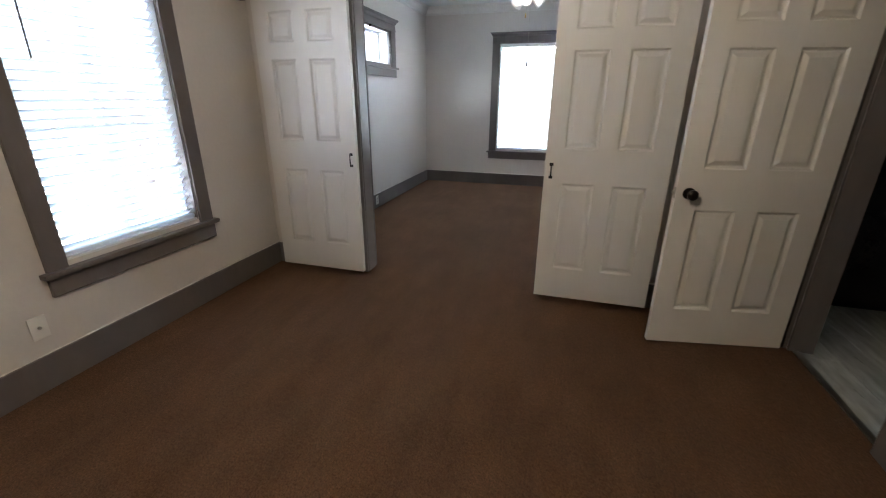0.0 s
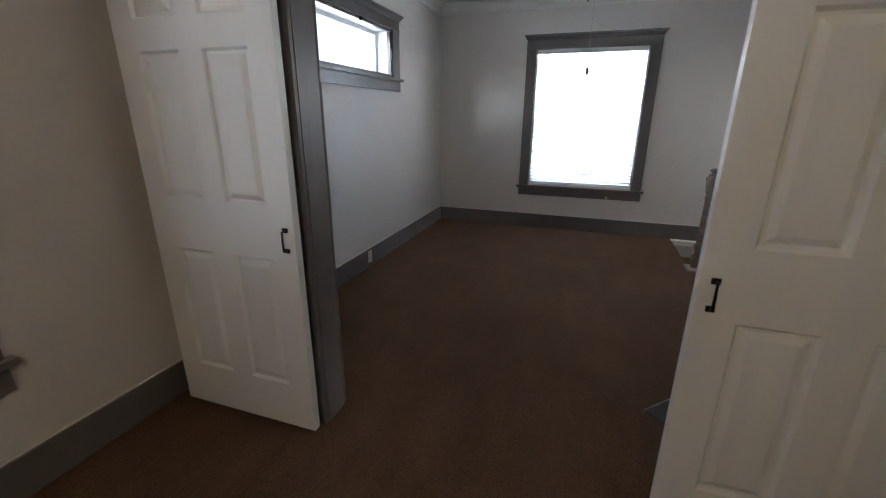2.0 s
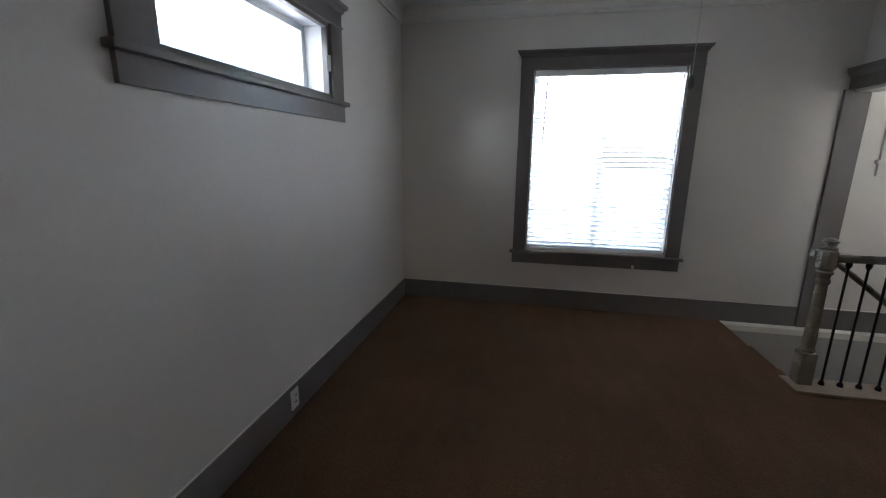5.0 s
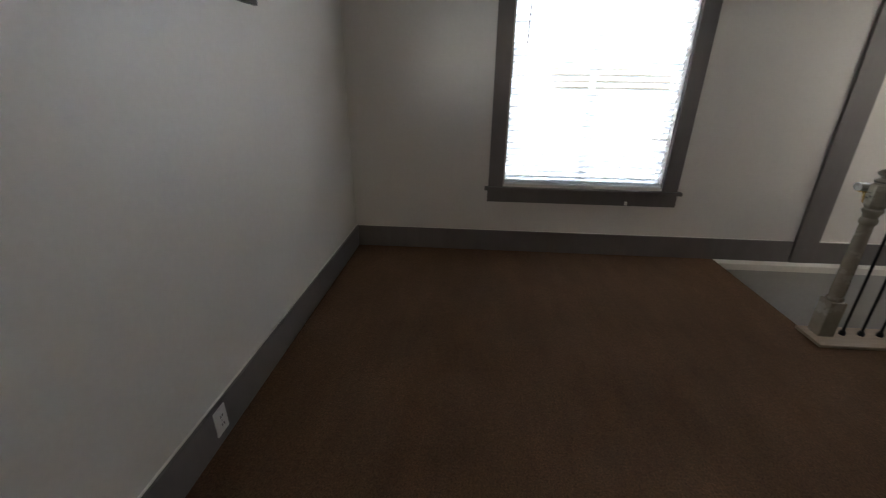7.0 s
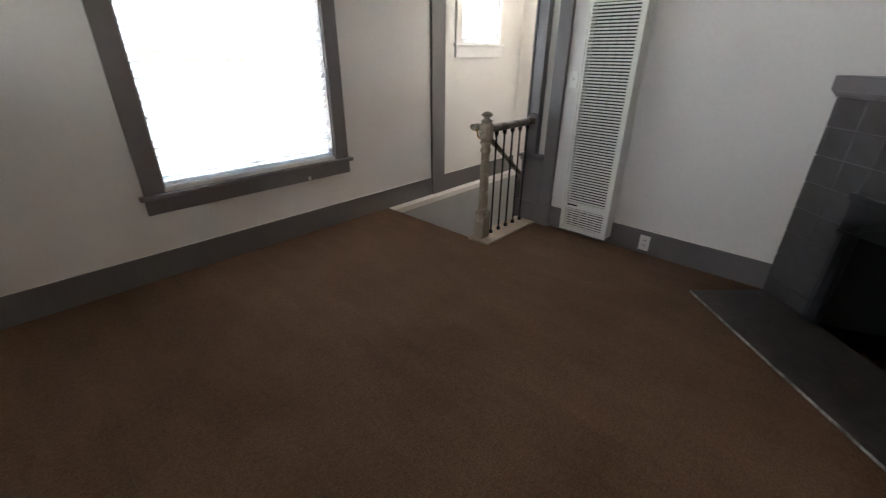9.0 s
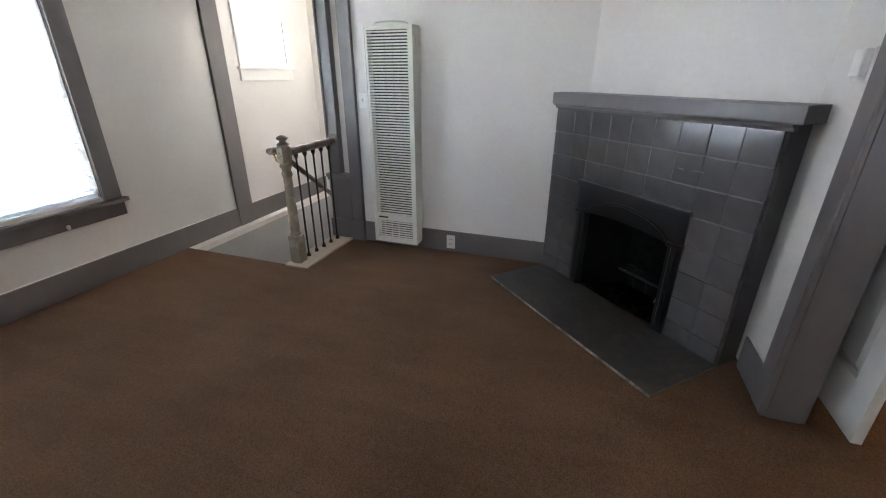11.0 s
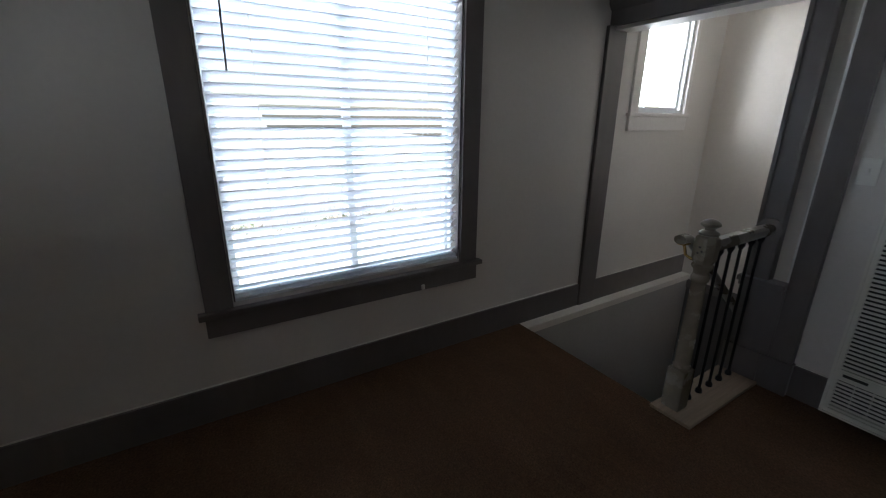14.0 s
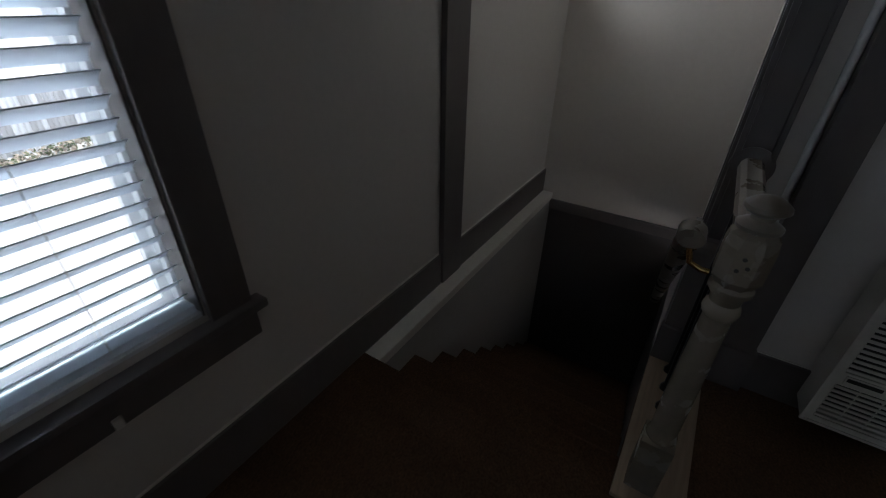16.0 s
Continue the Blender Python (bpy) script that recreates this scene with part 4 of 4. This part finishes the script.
# ---- ceiling fan ----
FNX, FNY = 1.83, 2.95
fan = thing("ceiling_fan", pose(FNX, FNY, CEIL), "white ceiling fan with frosted glass lamp shades", "ceiling fan")
part("canopy", lathe([(0.07, 0.0), (0.07, -0.02), (0.05, -0.05), (0.02, -0.06)], 24), M_FANWHITE, fan, smooth=True)
part("rod", lathe([(0.013, -0.055), (0.013, -0.12)], 12), M_FANWHITE, fan)
part("motor", lathe([(0.02, -0.115), (0.09, -0.13), (0.115, -0.16), (0.115, -0.20), (0.09, -0.225), (0.05, -0.24), (0.045, -0.30), (0.055, -0.31), (0.05, -0.335), (0.01, -0.35)], 28), M_FANWHITE, fan, smooth=True)
for k in range(5):
    a = pose(0, 0, -0.205, 10, 0, 72 * k + 20)
    bl = part("blade", boxed(0.19, 0.62, -0.062, 0.062, -0.003, 0.003, 0.002), M_FANWHITE, fan, at=a)
    part("blade_arm", boxed(0.09, 0.22, -0.018, 0.018, -0.008, -0.003, 0.002), M_FANWHITE, bl)
for k in range(3):
    a = pose(0, 0, -0.315, 0, 0, 120 * k + 150) @ pose(0.06, 0, 0, 0, 128, 0)
    part("lamp_arm", lathe([(0.012, -0.03), (0.012, 0.03)], 10), M_FANWHITE, fan, at=a)
    sh = part("shade", lathe([(0.024, 0.02), (0.034, 0.03), (0.05, 0.06), (0.062, 0.10), (0.066, 0.12), (0.062, 0.12), (0.046, 0.06), (0.030, 0.034), (0.02, 0.024)], 24), M_FROST, fan, "frosted white glass tulip shade", smooth=True, at=a)
    part("bulb", lathe([(0.012, 0.02), (0.014, 0.05), (0.026, 0.075), (0.024, 0.095), (0.01, 0.106)], 16), M_BULB, sh, smooth=True)
part("pull_chain", tube([(0.0, -0.02, -0.34), (-0.012, -0.016, -0.50)], 0.0016, 6), M_CHAIN, fan)
part("pull_knob", lathe([(0.004, -0.012), (0.009, -0.03), (0.007, -0.052), (0.003, -0.056)], 12), M_BRASS, fan, "small brass pull", at=pose(-0.012, -0.016, -0.478))
part("pull_chain", tube([(0.03, 0.01, -0.33), (0.03, 0.01, -0.96)], 0.0014, 6), M_CHAIN, fan)
part("pull_fob", lathe([(0.003, 0.03), (0.009, 0.018), (0.012, 0.0), (0.009, -0.02), (0.003, -0.026)], 12), M_SLOT, fan, "dark pull-chain fob", at=pose(0.03, 0.01, -0.984))

fan_first = tagged(copy_thing(fan, pose(1.88, -1.45, CEIL, 0, 0, 30)), "white ceiling fan with its glass lamps switched on")
sd = thing("smoke_detector", pose(0.60, 4.42, CEIL), "round white smoke detector on the ceiling", "smoke detector")
part("body", lathe([(0.06, 0.0), (0.06, -0.012), (0.055, -0.03), (0.04, -0.038), (0.003, -0.04)], 28), M_PLASTIC, sd, smooth=True)


# ---- small wall fittings ----
def plate(name, m, label, category, w=0.072, h=0.116, kind="outlet"):
    """A wall plate: local x across, z up, front towards -y."""
    p = thing(name, m, label, category)
    part("cover", boxed(-w / 2, w / 2, -0.006, 0.0, -h / 2, h / 2, 0.003), M_PLASTIC, p)
    if kind == "outlet":
        for z in (-0.02, 0.02):
            s = part("socket", boxed(-0.016, 0.016, -0.0085, -0.005, z - 0.013, z + 0.013, 0.002), M_PLASTIC, p)
            for x in (-0.006, 0.006):
                part("slot", boxed(x - 0.0022, x + 0.0022, -0.0095, -0.008, z - 0.004, z + 0.007), M_SLOT, s)
        part("screw", lathe([(0.003, -0.008), (0.003, -0.005)], 8, "y"), M_CHAIN, p)
    elif kind == "switch":
        part("toggle", boxed(-0.005, 0.005, -0.02, -0.005, -0.004, 0.012, 0.002), M_PLASTIC, p)
        part("slot", boxed(-0.0075, 0.0075, -0.0072, -0.005, -0.016, 0.016), M_CREAMTRIM, p)
    else:
        part("jack", lathe([(0.008, -0.014), (0.008, -0.005)], 12, "y"), M_CHAIN, p)
    return p


plate("wall_outlet", pose(0.02, 2.875, 0.105, 0, 0, 90), "white double socket set in the grey baseboard", "outlet")
plate("wall_outlet", pose(XR - 0.02, 2.85, 0.088, 0, 0, -90), "white double socket set in the grey baseboard", "outlet")
plate("cable_plate", pose(0.0, -0.934, 0.325, 0, 0, 90), "white cable jack plate on the cream wall", "cable outlet", 0.075, 0.118, "jack")
plate("light_switch", pose(XR, 3.595, 1.178, 0, 0, -90), "white light switch beside the stair opening", "light switch", 0.072, 0.118, "switch")
th = thing("thermostat", pose(2.57, P1, 1.40, 0, 0, 180), "white box thermostat on the cream wall", "thermostat")
part("base", boxed(-0.04, 0.04, -0.012, 0.0, -0.055, 0.055, 0.004), M_PLASTIC, th)
part("cover", boxed(-0.034, 0.034, -0.034, -0.012, -0.04, 0.05, 0.006), M_PLASTIC, th)

# ---- outside ----
GZ = -3.3
structure("ground", boxed(-60, 60, YB + 0.5, 160, GZ - 0.2, GZ), M_SNOW, "pale bright yard ground", "ground")
structure("ground_side", boxed(-60, -0.5, -60, YB + 0.5, GZ - 0.2, GZ), M_SNOW, "pale bright yard ground", "ground")
fence = thing("wooden_fence", pose(-8, 22.2, GZ), "weathered wooden board fence behind the yard", "fence")
fm = mesh_of("board", boxed(0, 0.14, 0, 0.022, 0, 1.75, 0.004), M_FENCE)
for i in range(190):
    ob = new("board", fm)
    ob.parent = fence
    ob.location = (i * 0.15, random.uniform(-0.01, 0.01), random.uniform(-0.03, 0.03))
for z in (0.35, 1.4):
    part("rail", boxed(0, 28.5, 0.022, 0.06, z, z + 0.09), M_FENCE, fence)

house = thing("neighbour_house", pose(-6, 33, GZ), "pale sided neighbour house beyond the fence", "house")
part("wall", slab(lambda u, z, d: (u, d, z), 0, 12, 0, 3.4, 8.0, [(2, 3.2, 1.0, 2.4), (7, 8.4, 1.0, 2.4)]), M_SIDING, house)
for x0, x1 in ((2, 3.2), (7, 8.4)):
    wdw = part("window", boxed(x0, x1, 0.05, 0.1, 1.0, 2.4), M_VINYL, house)
    part("pane", boxed(x0 + 0.08, x1 - 0.08, 0.04, 0.06, 1.08, 2.32), M_ROOF, wdw)
part("roof", prism(bmesh.new(), [(-0.5, 3.3), (8.5, 3.3), (4.0, 5.6)], lambda p, e: (-0.4 if e == 0 else 12.4, p[0], p[1])), M_ROOF, house)


def bare_tree(x, y, h, seed):
    rng = random.Random(seed)
    t = thing("bare_tree", pose(x, y, GZ), "leafless grey winter tree in the yard", "tree")
    part("trunk", lathe([(0.2, 0), (0.16, h * 0.15), (0.11, h * 0.45), (0.03, h * 0.8)], 10), M_BARK, t)
    limbs = bmesh.new()

    def limb(p, d, length, r, depth):
        q = p + d * length
        side = d.cross(Vector((0.2, 0.5, 0.8))).normalized()
        up = side.cross(d)
        a = [limbs.verts.new(p + r * (math.cos(k * 2.0944) * side + math.sin(k * 2.0944) * up)) for k in range(3)]
        b = [limbs.verts.new(q + r * 0.5 * (math.cos(k * 2.0944) * side + math.sin(k * 2.0944) * up)) for k in range(3)]
        for k in range(3):
            limbs.faces.new((a[k], a[(k + 1) % 3], b[(k + 1) % 3], b[k]))
        if depth:
            for _ in range(4):
                nd = (d + Vector((rng.uniform(-0.8, 0.8), rng.uniform(-0.8, 0.8), rng.uniform(-0.1, 0.7)))).normalized()
                limb(p + d * length * rng.uniform(0.4, 1.0), nd, length * rng.uniform(0.5, 0.75), r * 0.5, depth - 1)

    for i in range(8):
        a = rng.uniform(0, 6.28)
        limb(Vector((0, 0, h * rng.uniform(0.3, 0.75))), Vector((math.cos(a), math.sin(a), rng.uniform(0.5, 1.2))).normalized(), h * rng.uniform(0.2, 0.32), 0.05, 3)
    part("branches", limbs, M_BARK, t)
    return t


bare_tree(-5.5, 4.2, 8.5, 3)

# low straggling hedge in front of the fence
hedge = thing("hedge", pose(-6, 21.6, GZ), "low straggling olive and brown hedge before the fence", "hedge")
rng = random.Random(21)
for kind, tint, count in (("foliage", M_LEAF, 1500), ("dry_foliage", M_DRYLEAF, 1900)):
    bm = bmesh.new()
    for _ in range(count):
        u = rng.uniform(0, 26)
        top = 0.22 + 0.16 * math.sin(u * 1.3) * math.sin(u * 0.37 + 1) + rng.uniform(-0.06, 0.1)
        v = Vector((u, rng.gauss(0, 0.16), rng.uniform(0.03, max(0.08, top))))
        e1 = Vector((rng.uniform(-1, 1), rng.uniform(-1, 1), rng.uniform(-1, 1))).normalized() * rng.uniform(0.05, 0.10)
        e2 = e1.orthogonal().normalized() * 0.04
        bm.faces.new([bm.verts.new(v + s1 * e1 + s2 * e2) for s1, s2 in ((-1, 0), (0, -1), (1, 0), (0, 1))])
    part(kind, bm, tint, hedge)
for k in range(18):
    part("stem", lathe([(0.03, 0), (0.012, 0.24)], 7), M_BARK, hedge, at=pose(0.6 + k * 1.45, 0.0, 0.0, rng.uniform(-12, 12), rng.uniform(-12, 12), 0))

# ---- kitchen floor planks ----
pm = mesh_of("plank", boxed(0, 0.176, 0, 1.18, -0.008, 0.0, 0.0015), M_PLANK)
for i in range(10):
    for j in range(3):
        ob = new("plank", pm)
        ob.parent = kfl
        ob.location = (X1 + 0.055 + i * 0.178, -1.9 + j * 1.182 + (i % 3) * 0.35, 0.0)
